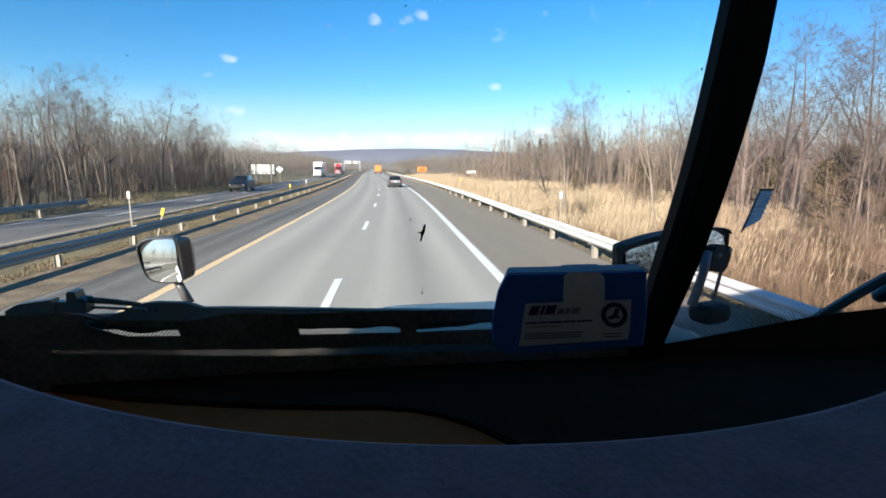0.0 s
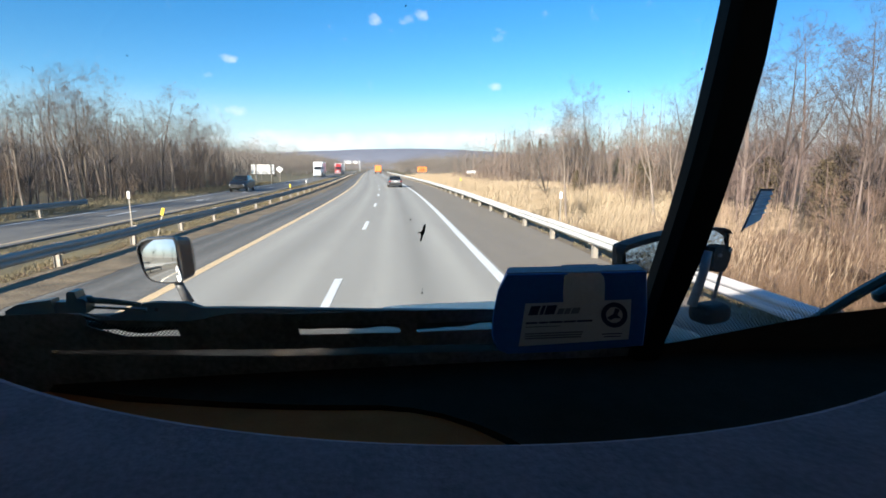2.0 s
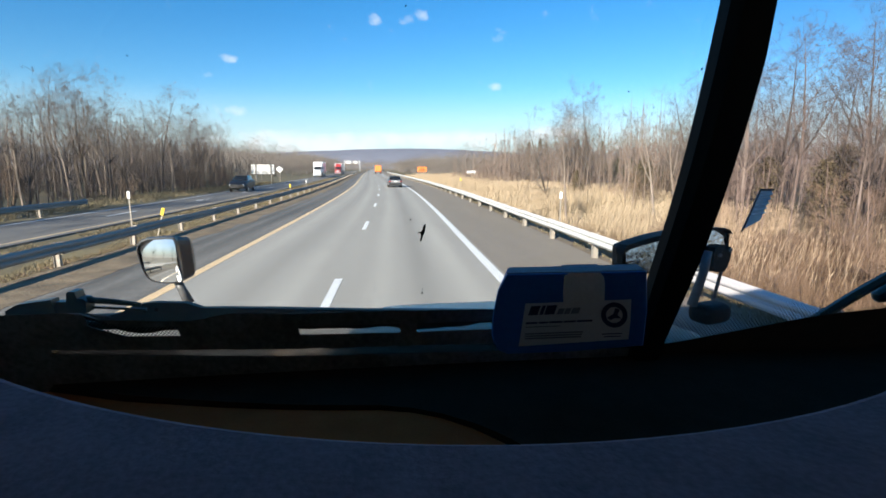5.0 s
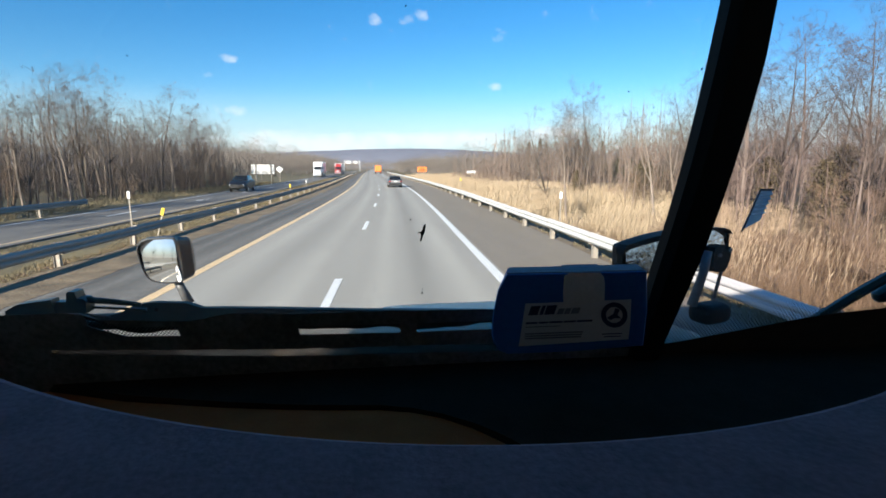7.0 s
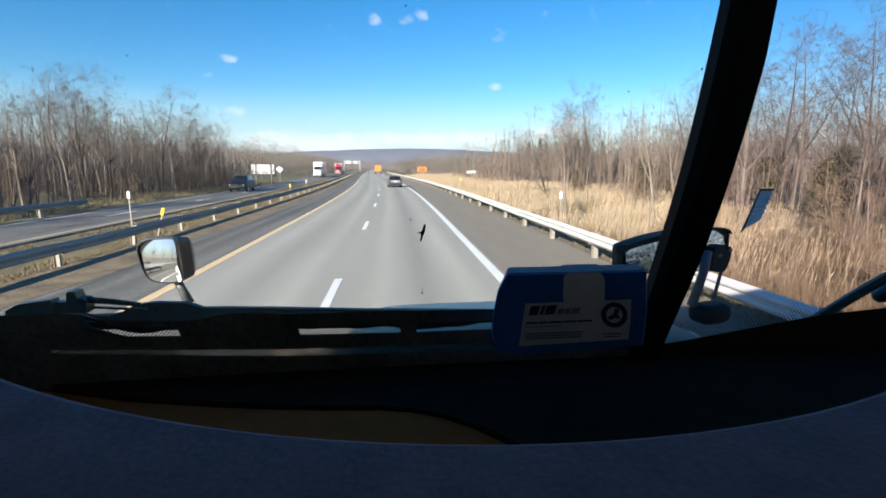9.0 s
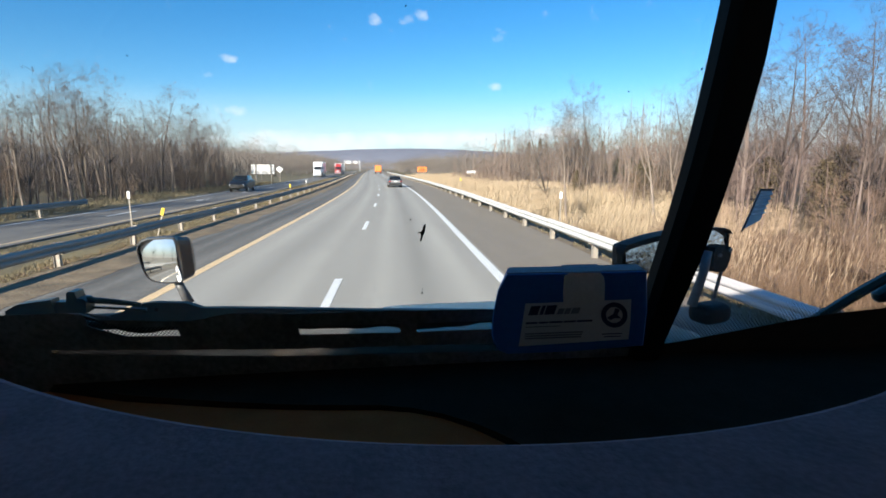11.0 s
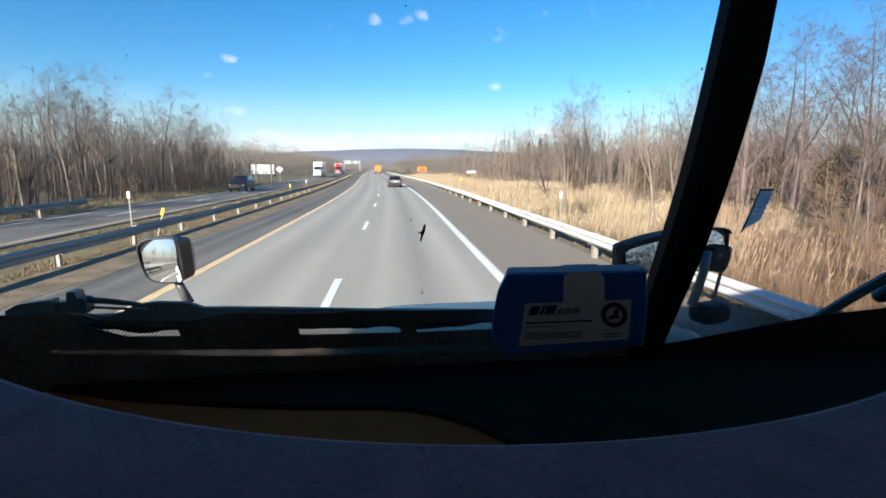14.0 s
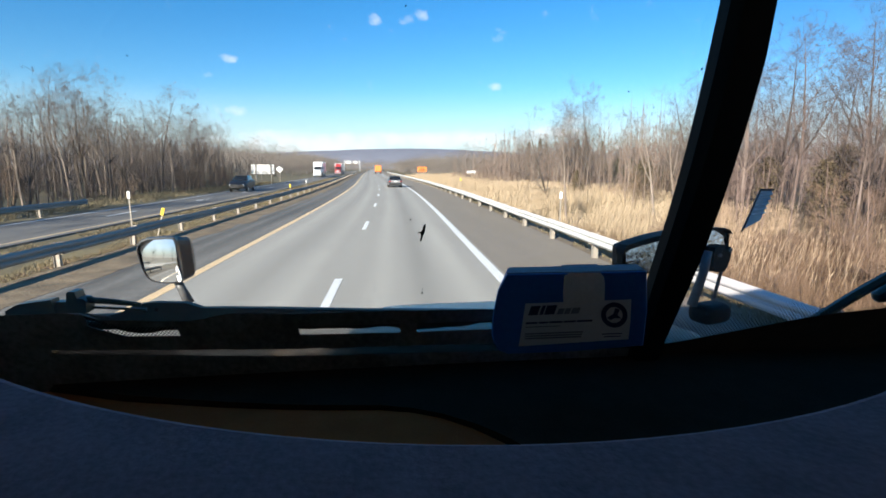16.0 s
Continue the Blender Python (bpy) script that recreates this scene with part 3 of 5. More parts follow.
            e = aside(d, lean, k * 6.283 / max(1, leaders - 1) + rnd.uniform(-0.5, 0.5))
            branch(p, e, (h - bole) * (1.0 if k == 0 else rnd.uniform(0.6, 0.92)), r * (0.8 if k == 0 else rnd.uniform(0.45, 0.65)), 0 if k == 0 else 1)
    return wood, crown


TREE_KINDS = {}


def tree_kind(key, seed, height, spread, clear, limbs, twig, bark, twig_mat, stems=1):
    wood, crown = grow_tree(seed, height, spread, clear, limbs, twig, stems, thin=key[0] != "open")
    TREE_KINDS[key] = (wood.mesh("trunk", bark), crown.mesh("crown", twig_mat))


for i in range(6):
    tree_kind(("wood", i), 10 + i, 12.5, 0.72, 0.34, 5, 0.66, M_BARK if i % 3 else M_PALE, M_TWIG)
for i in range(4):
    tree_kind(("lite", i), 30 + i, 12.5, 0.62, 0.34, 3, 0.34, M_BARK, M_TWIG)
for i in range(3):
    tree_kind(("open", i), 40 + i, 11.0, 0.8, 0.22, 5, 0.5, M_BARK, M_TWIG)
for i in range(3):
    tree_kind(("slim", i), 60 + i, 9.0, 0.25, 0.45, 2, 0.3, M_PALE, M_TWIG_LIT)
for i in range(3):
    tree_kind(("shrub", i), 80 + i, 3.2, 0.8, 0.12, 1, 0.25, M_BRUSH, M_BRUSH, stems=3)


def plant(key, x, y, size=1.0, turn=0.0, lean=(0, 0), label="", name="tree", category="tree", group="", tall=1.0):
    trunk, crown = TREE_KINDS[key]
    root = thing(name, None, label, category, group)
    root.matrix_world = pose(bend(y) + x, y, lie(x, y) - 0.05, lean[0], lean[1], turn) @ Matrix.Diagonal((size, size, size * tall, 1))
    for nm, me in (("trunk", trunk), ("crown", crown)):
        ob = new(nm, me)
        ob.parent = root
    return root


def woods(seed, count, x0, x1, y0, y1, keys, sizes, label, group, edge=0.0, grade=None):
    rnd = random.Random(seed)
    for i in range(count):
        f = rnd.random() ** (1.0 + edge)
        x = x0 + (x1 - x0) * f
        y = rnd.uniform(y0, y1)
        key = rnd.choice(keys) if f < 0.3 and y < 90 else rnd.choice(LITE)
        plant(key, x, y, rnd.uniform(*sizes) * (1 if grade is None else float(np.interp(y, *grade))), rnd.uniform(0, 360), (rnd.uniform(-4, 4), rnd.uniform(-4, 4)), label, group=group)


LITE = [("lite", i) for i in range(4)]
WOOD = [("wood", i) for i in range(6)]
OPEN = [("open", i) for i in range(3)]
SLIM = [("slim", i) for i in range(3)]
SHRUB = [("shrub", i) for i in range(3)]
# the near stand on the left, ending about sixty metres ahead
woods(1, 112, -22.8, -52, 3, 80, WOOD + SLIM + OPEN[:1], (0.62, 1.05), "tall bare grey deciduous tree in a dense winter stand", "woods beyond the far carriageway", 0.4, ((0, 15, 75), (0.58, 0.66, 0.98)))
woods(2, 9, -24, -60, -110, -8, LITE, (0.7, 1.1), "tall bare grey deciduous tree in a dense winter stand", "woods beyond the far carriageway")
# lower woods further on
woods(3, 18, -27, -70, 86, 200, WOOD + OPEN, (0.45, 0.75), "bare brown deciduous tree in a distant low wood", "low woods behind the billboard")
# right side: behind the reeds
woods(14, 80, 17.5, 48, 2, 80, SLIM + WOOD[:2] + SLIM + SLIM, (0.5, 0.86), "slender bare tree with pale trunk behind the reeds", "trees behind the reeds", 0.3, ((0, 10, 30, 80), (0.86, 0.86, 0.95, 1.0)))
woods(15, 9, 19, 30, 26, 64, WOOD, (0.6, 0.9), "bare grey tree with a rounded crown behind the reeds", "trees behind the reeds")
rnd = random.Random(71)
for x, y, size in ((-24.5, 27, 0.62), (-25, 36, 0.72), (-24, 47, 0.80), (-26, 55, 0.92), (-24.5, 66, 0.9), (-27, 75, 0.98), (17.5, 62, 0.8), (19.5, 74, 0.95)):
    plant(OPEN[int(y) % 3], x, y, size, rnd.uniform(0, 360), (rnd.uniform(-3, 3), rnd.uniform(-3, 3)), "broad-crowned bare oak standing out above the wood", group="broad trees at the wood's edge")
woods(5, 16, 22, 75, 80, 220, WOOD + OPEN, (0.6, 1.0), "bare brown tree in a far tree line", "trees behind the reeds")
woods(6, 5, 10, 40, -70, 0, WOOD, (0.6, 1.0), "bare tree beside the highway", "trees behind the reeds")
plant(("open", 1), 11.2, 34.0, 0.72, 200, (0, 14), "lone bare tree leaning over the reeds", group="lone trees in the reeds")
plant(("slim", 0), 9.8, 27.0, 0.66, 40, (0, -2), "slender bare tree with a broken crown among reeds", group="lone trees in the reeds")
plant(("slim", 2), 13.5, 24.0, 0.66, 140, (3, 4), "slender bare tree with thin branches among reeds", group="lone trees in the reeds")
plant(("open", 2), 21.0, 15.5, 0.42, 90, (-3, 2), "spreading bare tree with reddish twigs at the edge of the reeds", group="lone trees in the reeds")
for x, y, size, key in ((19.5, 25.5, 0.78, 0), (21.0, 21.5, 0.70, 2), (22.5, 27.0, 0.86, 4), (20.0, 19.0, 0.62, 5), (25.0, 24.0, 0.90, 1), (26.5, 30.0, 0.98, 3)):
    plant(WOOD[key], x, y, size, 57 * key, (2 - key, key - 3), "tall bare tree with a hazy twiggy crown behind the reeds", group="trees behind the reeds")
rnd = random.Random(7)
for i in range(34):
    y = rnd.uniform(4, 110)
    x = rnd.uniform(15, 24) + 0.05 * y
    plant(rnd.choice(SHRUB), x, y, rnd.uniform(0.6, 1.15), rnd.uniform(0, 360), (0, 0), "tangled brown leafless shrub behind the reeds", "shrub", "shrub", "shrubs behind the reeds")
for i in range(14):
    y = rnd.uniform(0, 75)
    x = -rnd.uniform(20.6, 25)
    plant(rnd.choice(SHRUB), x, y, rnd.uniform(0.5, 1.0), rnd.uniform(0, 360), (0, 0), "tangled brown undergrowth at the foot of the woods", "shrub", "shrub", "undergrowth of the woods")


# evergreens on the right-hand skyline
def conifer(x, y, h, seed, wide=0.26, label="dark green conifer standing above bare trees", needles=None):
    rnd = random.Random(seed)
    root = thing("conifer", pose(bend(y) + x, y, lie(x, y)), label, "tree", "conifers")
    part("trunk", rod([(0, 0, -0.2), (0, 0, h * 0.5), (0, 0, h * 0.97)], [0.02 * h, 0.012 * h, 0.004 * h], 6), M_BARK, root)
    t = Twigs()
    for i in range(620):
        f = rnd.random() ** 0.8
        z = h * (0.12 + 0.88 * f)
        reach = h * wide * ((1 - f) ** 0.7 if wide < 0.4 else 0.9 * math.sqrt(max(0.0, 1 - (1.5 * f - 0.5) ** 2)) * (0.75 + 0.5 * noise.noise((3 * f, seed, 1.3)))) * rnd.uniform(0.45, 1.1) + 0.12
        a = rnd.uniform(0, 6.283)
        p = Vector((0, 0, z))
        q = Vector((math.cos(a) * reach, math.sin(a) * reach, z - reach * rnd.uniform(0.05, 0.45)))
        for k in range(4):
            s = p.lerp(q, 0.2 + 0.2 * k)
            e = s + Vector((rnd.uniform(-1, 1), rnd.uniform(-1, 1), rnd.uniform(-0.5, 0.25))) * (0.035 * h)
            t.blade(s, e, 0.013 * h, Vector((rnd.uniform(-1, 1), rnd.uniform(-1, 1), rnd.uniform(-0.5, 0.5))).normalized())
    ob = new("crown", t.mesh("crown", needles or M_NEEDLE))
    ob.parent = root


for i, (x, y, h) in enumerate([(47, 151, 11.0), (51, 152, 12.0), (54, 155, 11.0), (58, 150, 10.5), (61, 147, 11.5), (66, 152, 12.5), (70, 149, 11.0), (-57, 230, 9.5)]):
    conifer(x, y, h, 300 + i)


rnd = random.Random(91)
for i in range(16):
    y = rnd.uniform(48, 100)
    conifer(rnd.uniform(17, 22) + 0.2 * y, y, rnd.uniform(3.0, 4.6), 350 + i, 0.5, "bushy dull green cedar at the edge of the wood")


M_CEDAR = material("olive_brown_cedar", (0.135, 0.105, 0.055), 0.9, dark=(0.060, 0.052, 0.026), scale=1.2, fine=12, per=0.3)
for i, (x, y, h) in enumerate([(19.0, 20.0, 3.8), (21.4, 21.5, 4.5), (24.0, 20.0, 4.2), (22.0, 27.0, 4.0), (19.0, 36.0, 4.0), (21.5, 40.0, 4.4), (26.5, 23.5, 4.6), (29.0, 24.0, 4.2), (17.0, 44.0, 3.2)]):
    conifer(x, y, h, 380 + i, 0.42, "olive-brown bushy cedar standing behind the reeds", M_CEDAR)


# far woods as one mass of small bare trees
def far_woods(name, seed, count, x0, x1, y0, y1, h0, h1, label, stout=1.0, boughs=17, mat=None):
    rnd = random.Random(seed)
    t = Twigs()
    for i in range(count):
        y = y0 + (y1 - y0) * rnd.random() ** 0.8
        x = rnd.uniform(x0, x1) * (0.5 + 0.5 * y / y1) if abs(x0) > 100 else rnd.uniform(x0, x1)
        h = h0 + (h1 - h0) * rnd.random() ** (1.7 if stout < 0.5 else 1.0) * (1.0 + 0.55 * noise.noise((x * 0.09, y * 0.07, seed)))
        foot = Vector((bend(y) + x, y, lie(x, y) - 0.2))
        top = foot + Vector((rnd.uniform(-0.5, 0.5), 0, h))
        w = 0.0005 * y
        if stout < 0.5:
            t.limb(foot, top, 0.10 * stout + w, 0.03 * stout, 3)
        else:
            t.limb(foot, foot.lerp(top, 0.7), 0.09 * stout + w, 0.03 * stout, 3)
        wide = h * rnd.uniform(0.2, 0.34)
        for k in range(boughs):
            if stout < 0.5:
                f = rnd.uniform(0.08, 0.95)
                p = foot.lerp(top, f)
                a = rnd.uniform(0, 6.283)
                L = h * 0.34 * (1.05 - 0.75 * abs(f - 0.45)) * rnd.uniform(0.4, 1.0) * (1.25 - f)
                q = p + Vector((math.cos(a) * L * 0.75, math.sin(a) * L * 0.75, L * rnd.uniform(0.35, 1.0)))
            else:
                # short twigs fill a rounded crown
                a, e, f = rnd.uniform(0, 6.283), rnd.uniform(-0.8, 1.0), rnd.random() ** 0.5
                ring = math.sqrt(max(0.0, 1 - e * e)) * f
                p = foot + Vector((math.cos(a) * ring * wide, math.sin(a) * ring * wide, h * (0.58 + 0.38 * e * f)))
                q = p + Vector((rnd.uniform(-1, 1) + math.cos(a) * ring, rnd.uniform(-1, 1) + math.sin(a) * ring, rnd.uniform(-0.2, 1.1))) * (0.06 * h)
            side = Vector((q.y - p.y, p.x - q.x, 0)).normalized() if stout < 0.5 else Vector((q.z - p.z, 0, p.x - q.x)).normalized()
            t.blade(p, q, 0.045 * stout + w * (0.45 if stout < 0.5 else 0.3), side)
    ob = new(name, t.mesh(name, mat or M_FARWOOD))
    return tagged(ob, label, "woods", kind="stuff")


far_woods("far_woods", 21, 1250, -95, -25, 84, 420, 6.5, 11.5, "distant brown leafless woods along the highway", 0.6, 100)
far_woods("far_woods", 22, 1300, 18, 95, 90, 420, 6.0, 11.0, "distant brown leafless woods behind the reeds", 0.6, 100)
far_woods("far_woods", 23, 1170, -300, 260, 420, 900, 9, 14, "distant leafless woods across the valley", 0.6, 46)
far_woods("far_woods", 26, 1170, 60, 300, 10, 160, 8, 13, "distant leafless woods beyond the reed bed", 0.6, 46)
far_woods("undergrowth", 24, 2900, -62, -22.6, 2, 84, 1.4, 6.0, "dense leafless saplings filling the near woods", 0.24, 30, M_TWIG)
far_woods("undergrowth", 25, 2500, 16, 60, 2, 110, 2.0, 9.5, "dense leafless saplings filling the wood behind the reeds", 0.24, 26, M_TWIG_LIT)


def ridge():
    verts, faces = [], []
    n = 160
    for j, (y, f) in enumerate(((1900, 0.0), (2250, 0.62), (2700, 1.0), (3100, 0.9))):
        for i in range(n):
            x = -3200 + 6400 * i / (n - 1)
            h = 74 + 34 * math.exp(-((x - 60) / 620) ** 2) + 10 * math.exp(-((x - 1500) / 500) ** 2) + 7 * noise.noise((x * 0.0016, 0, 5)) + 3 * noise.noise((x * 0.008, y, 2))
            verts.append((x, y + 60 * noise.noise((x * 0.002, y, 9)), h * f - 4))
    for j in range(3):
        for i in range(n - 1):
            faces.append((j * n + i, j * n + i + 1, (j + 1) * n + i + 1, (j + 1) * n + i))
    tagged(mesh_object("backdrop", verts, faces, M_RIDGE, smooth=True), "long wooded ridge on the horizon, blue haze in its colour", "ridge", kind="structure")


ridge()


# ---- reeds and grass ----
def reeds():
    rnd = random.Random(31)
    v, f = [], []
    made = 0
    while made < 70000:
        y = rnd.uniform(3, 150) if rnd.random() < 0.55 else rnd.uniform(6, 60)
        x = rnd.uniform(7.6, 21 + 0.06 * y)
        if y < 22 and rnd.random() < min(0.94 if y < 14 else 0.72, (x - 6.2) * 0.2):
            continue
        patch = noise.noise((x * 0.16, y * 0.12, 4.0))
        if patch < -0.22 or rnd.random() > min(1.0, 0.25 + (x - 7.2) * 0.35):
            continue
        made += 1
        h = (1.45 + 0.5 * patch + rnd.uniform(-0.5, 0.3)) * min(1.0, 0.40 + (x - 7.4) * 0.2) * min(1.0, 0.62 + 0.012 * y)
        w = 0.0030 + 0.00024 * y
        a = rnd.uniform(0, 3.1416)
        lean = Vector((rnd.gauss(0.05, 0.10), rnd.gauss(0, 0.10), 1.0))
        p = Vector((bend(y) + x, y, lie(x, y) - 0.1))
        s = Vector((math.cos(a), math.sin(a), 0)) * w
        o = len(v)
        m, q = p + lean * h * 0.55, p + lean * h + Vector((0.12 * h * rnd.uniform(-0.4, 1), 0, -0.03))
        v += [p - s, p + s, m + s, m - s, q + s * 0.4, q - s * 0.4]
        f += [(o, o + 1, o + 2, o + 3), (o + 3, o + 2, o + 4, o + 5)]
        # leaf
        if rnd.random() < 0.5:
            b = rnd.uniform(0, 6.283)
            k = p.lerp(m, rnd.uniform(0.4, 1.0))
            e = k + Vector((math.cos(b), math.sin(b), rnd.uniform(-0.4, 0.7))) * rnd.uniform(0.15, 0.32)
            o = len(v)
            v += [k, k + Vector((0, 0, 0.010 + w)), e]
            f += [(o, o + 1, o + 2)]
        # plume
        if rnd.random() < 0.45:
            o = len(v)
            t = q + Vector((rnd.uniform(0.0, 0.12), rnd.uniform(-0.05, 0.05), 0.22))
            c = (q + t) / 2
            s2 = Vector((math.cos(a), math.sin(a), 0)) * (0.009 + 0.0002 * y)
            v += [q, c - s2, t, c + s2]
            f += [(o, o + 1, o + 2, o + 3)]
    ob = mesh_object("reeds", [tuple(p) for p in v], f, M_REED)
    tagged(ob, "dense bed of dry golden reeds behind the guardrail", "reeds", kind="stuff")


def tufts(name, seed, count, x0, x1, y0, y1, h0, h1, label, clump=0.0, mat=None):
    rnd = random.Random(seed)
    v, f = [], []
    n = 0
    while n < count:
        y = y0 + (y1 - y0) * rnd.random() ** 1.6
        x = rnd.uniform(x0, x1)
        if noise.noise((x * 0.8, y * 0.45, seed)) < clump:
            continue
        n += 1
        w = 0.006 + 0.0004 * y
        for k in range(4):
            a = rnd.uniform(0, 6.283)
            h = rnd.uniform(h0, h1)
            p = Vector((bend(y) + x + rnd.uniform(-0.08, 0.08), y + rnd.uniform(-0.08, 0.08), lie(x, y) - 0.08))
            q = p + Vector((math.cos(a) * h * 0.55, math.sin(a) * h * 0.55, h + 0.06))
            s = Vector((-math.sin(a), math.cos(a), 0)) * w
            o = len(v)
            v += [p - s, p + s, q]
            f += [(o, o + 1, o + 2)]
    tagged(mesh_object(name, [tuple(p) for p in v], f, mat or M_GRASS), label, "grass", kind="stuff")


reeds()
rnd = random.Random(77)
for i in range(36):
    plant(rnd.choice(SHRUB), rnd.uniform(8.6, 18), rnd.uniform(3, 18), rnd.uniform(0.28, 0.58), rnd.uniform(0, 360), (0, 0), "low tangled brown weeds at the edge of the reeds", "shrub", "shrub", "weeds in the reeds")
tufts("median_grass", 41, 14000, -12.6, -8.5, 4, 120, 0.03, 0.13, "short dry grass and weeds on the median", -0.1)
tufts("verge_grass", 42, 8000, 5.9, 9.0, 4, 120, 0.1, 0.4, "tufts of dry grass under the guardrail", -0.2)
tufts("weeds", 44, 12000, 7.6, 20, 4, 21, 0.2, 0.8, "tangled dead brown weeds before the reeds", -0.3, M_WEED)
tufts("verge_grass", 43, 4000, -24, -19.2, 8, 90, 0.1, 0.35, "dry grass along the edge of the woods", -0.2)


def litter():
    """Clods, dead weeds and gravel along the foot of the median rail."""
    rnd = random.Random(55)
    t = Twigs()
    for i in range(11000):
        y = 3 + 110 * rnd.random() ** 1.7
        x = rnd.gauss(-8.55, 0.55)
        if noise.noise((x * 1.1, y * 0.3, 12.0)) < -0.05 or x > -7.45:
            continue
        r = rnd.uniform(0.010, 0.035) + 0.02 * rnd.random() ** 4
        p = Vector((bend(y) + x, y, lie(x, y)))
        d = Vector((rnd.uniform(-1, 1), rnd.uniform(-1, 1), rnd.uniform(0.0, 0.35)))
        t.limb(p, p + d * r * 2.2, r, r * 0.3, 4)
    ob = new("litter", t.mesh("litter", M_WEED))
    tagged(ob, "dead weeds, clods and gravel along the median rail", "litter", kind="stuff")


litter()

# ---- signs and delineators ----
M_SIGNBACK = material("dull_aluminium_sign", (0.72, 0.72, 0.71), 0.55, metal=0.2, dark=(0.45, 0.46, 0.46), scale=1.2, fine=9, amount=0.8)
M_YELLOWSIGN = plain("yellow_reflector", (0.85, 0.55, 0.02), 0.4)
M_WHITESIGN = plain("white_reflector", (0.85, 0.85, 0.84), 0.4)
M_ORANGE = material("orange_paint", (0.85, 0.24, 0.05), 0.45, dark=(0.6, 0.15, 0.04), scale=1, fine=8, amount=0.5)
M_DARK = plain("dark_underbody", (0.02, 0.02, 0.022), 0.7)
M_TYRE = material("tyre_rubber", (0.02, 0.02, 0.02), 0.9)
M_RIM = plain("alloy_rim", (0.6, 0.6, 0.62), 0.3, 0.9)
M_CARPAINT = material("grey_metallic_car_paint", (0.10, 0.105, 0.115), 0.3, metal=0.5, scale=3, fine=40, amount=0.3, coat=0.8)
M_REAR_SHEEN = material("rear_sheen_paint", (0.32, 0.33, 0.34), 0.35, metal=0.3, scale=3, fine=40, amount=0.3)
M_CARGLASS = plain("tinted_car_glass", (0.015, 0.018, 0.02), 0.06)
M_TAIL = plain("red_tail_lamp", (0.45, 0.02, 0.015), 0.2)
M_LORRY = material("white_lorry_paint", (0.80, 0.81, 0.82), 0.35, dark=(0.66, 0.67, 0.68), scale=1, fine=10, amount=0.4, coat=0.3)
M_LAMP = plain("clear_headlamp", (0.75, 0.78, 0.8), 0.1, 0.3)
M_RED = material("red_lorry_paint", (0.42, 0.025, 0.02), 0.35, dark=(0.28, 0.016, 0.014), scale=1, fine=10, amount=0.4, coat=0.4)
M_DARKPAINT = material("black_metallic_car_paint", (0.016, 0.016, 0.016), 0.45, metal=0.0, scale=3, fine=40, amount=0.3, coat=0.2)
M_PLATE = plain("pale_plate", (0.7, 0.7, 0.68), 0.5)


def delineator(x, y, h, mat, lean, label):
    root = thing("delineator_post", pose(bend(y) + x, y, lie(x, y) - 0.05, 0, lean, 0), label, "road delineator", "delineators")
    part("post", block((0.05, 0.03, h), (0, 0, h / 2), 0.006, seg=1), M_POST, root)
    part("reflector", block((0.12, 0.02, 0.30), (0, -0.03, h - 0.10), 0.01, seg=1), mat, root, "bright reflector plate")


delineator(-9.5, 20.2, 1.15, M_YELLOWSIGN, 16, "leaning median post with a yellow reflector")
delineator(-9.6, 47.0, 1.15, M_YELLOWSIGN, 2, "median post with a yellow reflector")
delineator(-10.6, 64.0, 1.2, M_WHITESIGN, 0, "median post with a white reflector")
delineator(-11.1, 21.5, 1.75, M_WHITESIGN, 0, "slim median post with a white reflector")
delineator(-20.6, 26.0, 1.1, M_WHITESIGN, 0, "post with a white reflector before the woods")
delineator(7.4, 21.2, 1.75, M_WHITESIGN, 0, "post with a white reflector among reeds behind the guardrail")
delineator(7.4, 52.0, 1.7, M_YELLOWSIGN, 0, "post with a pale yellow reflector among reeds")


def road_sign(x, y, w, h, z, posts, label, turn=0):
    root = thing("road_sign", pose(bend(y) + x, y, lie(x, y), 0, 0, turn), label, "road sign", "signs seen from behind")
    n = int(w / 0.6)
    for i in range(n):
        part("sign_panel", block((w / n - 0.012, 0.03, h), (-w / 2 + (i + 0.5) * w / n, 0, z), 0.008, seg=1), M_SIGNBACK, root)
    for s in posts:
        part("post", block((0.12, 0.14, z + h / 2 + 0.2), (s * w, -0.1, (z + h / 2 - 0.2) / 2), 0.01, seg=1), M_POST, root)
    for dz in (-0.3, 0.3):
        part("brace", block((w * 0.96, 0.04, 0.07), (0, -0.035, z + dz * h), 0.005, seg=1), M_POST, root)


road_sign(-19.8, 82, 3.6, 1.5, 2.35, (-0.3, 0.36), "large highway sign seen from its dull metal back on two posts")


def diamond(x, y):
    root = thing("road_sign", pose(bend(y) + x, y, lie(x, y)), "pale diamond warning sign on one post seen from behind", "road sign", "signs seen from behind")
    part("post", block((0.08, 0.06, 2.6), (0, 0, 1.2), 0.01, seg=1), M_POST, root)
    part("sign_panel", block((0.9, 0.02, 0.9), (0, -0.05, 2.3), 0.01, turn=Euler((0, radians(45), 0)).to_matrix(), seg=1), M_SIGNBACK, root)


diamond(-18.9, 92)


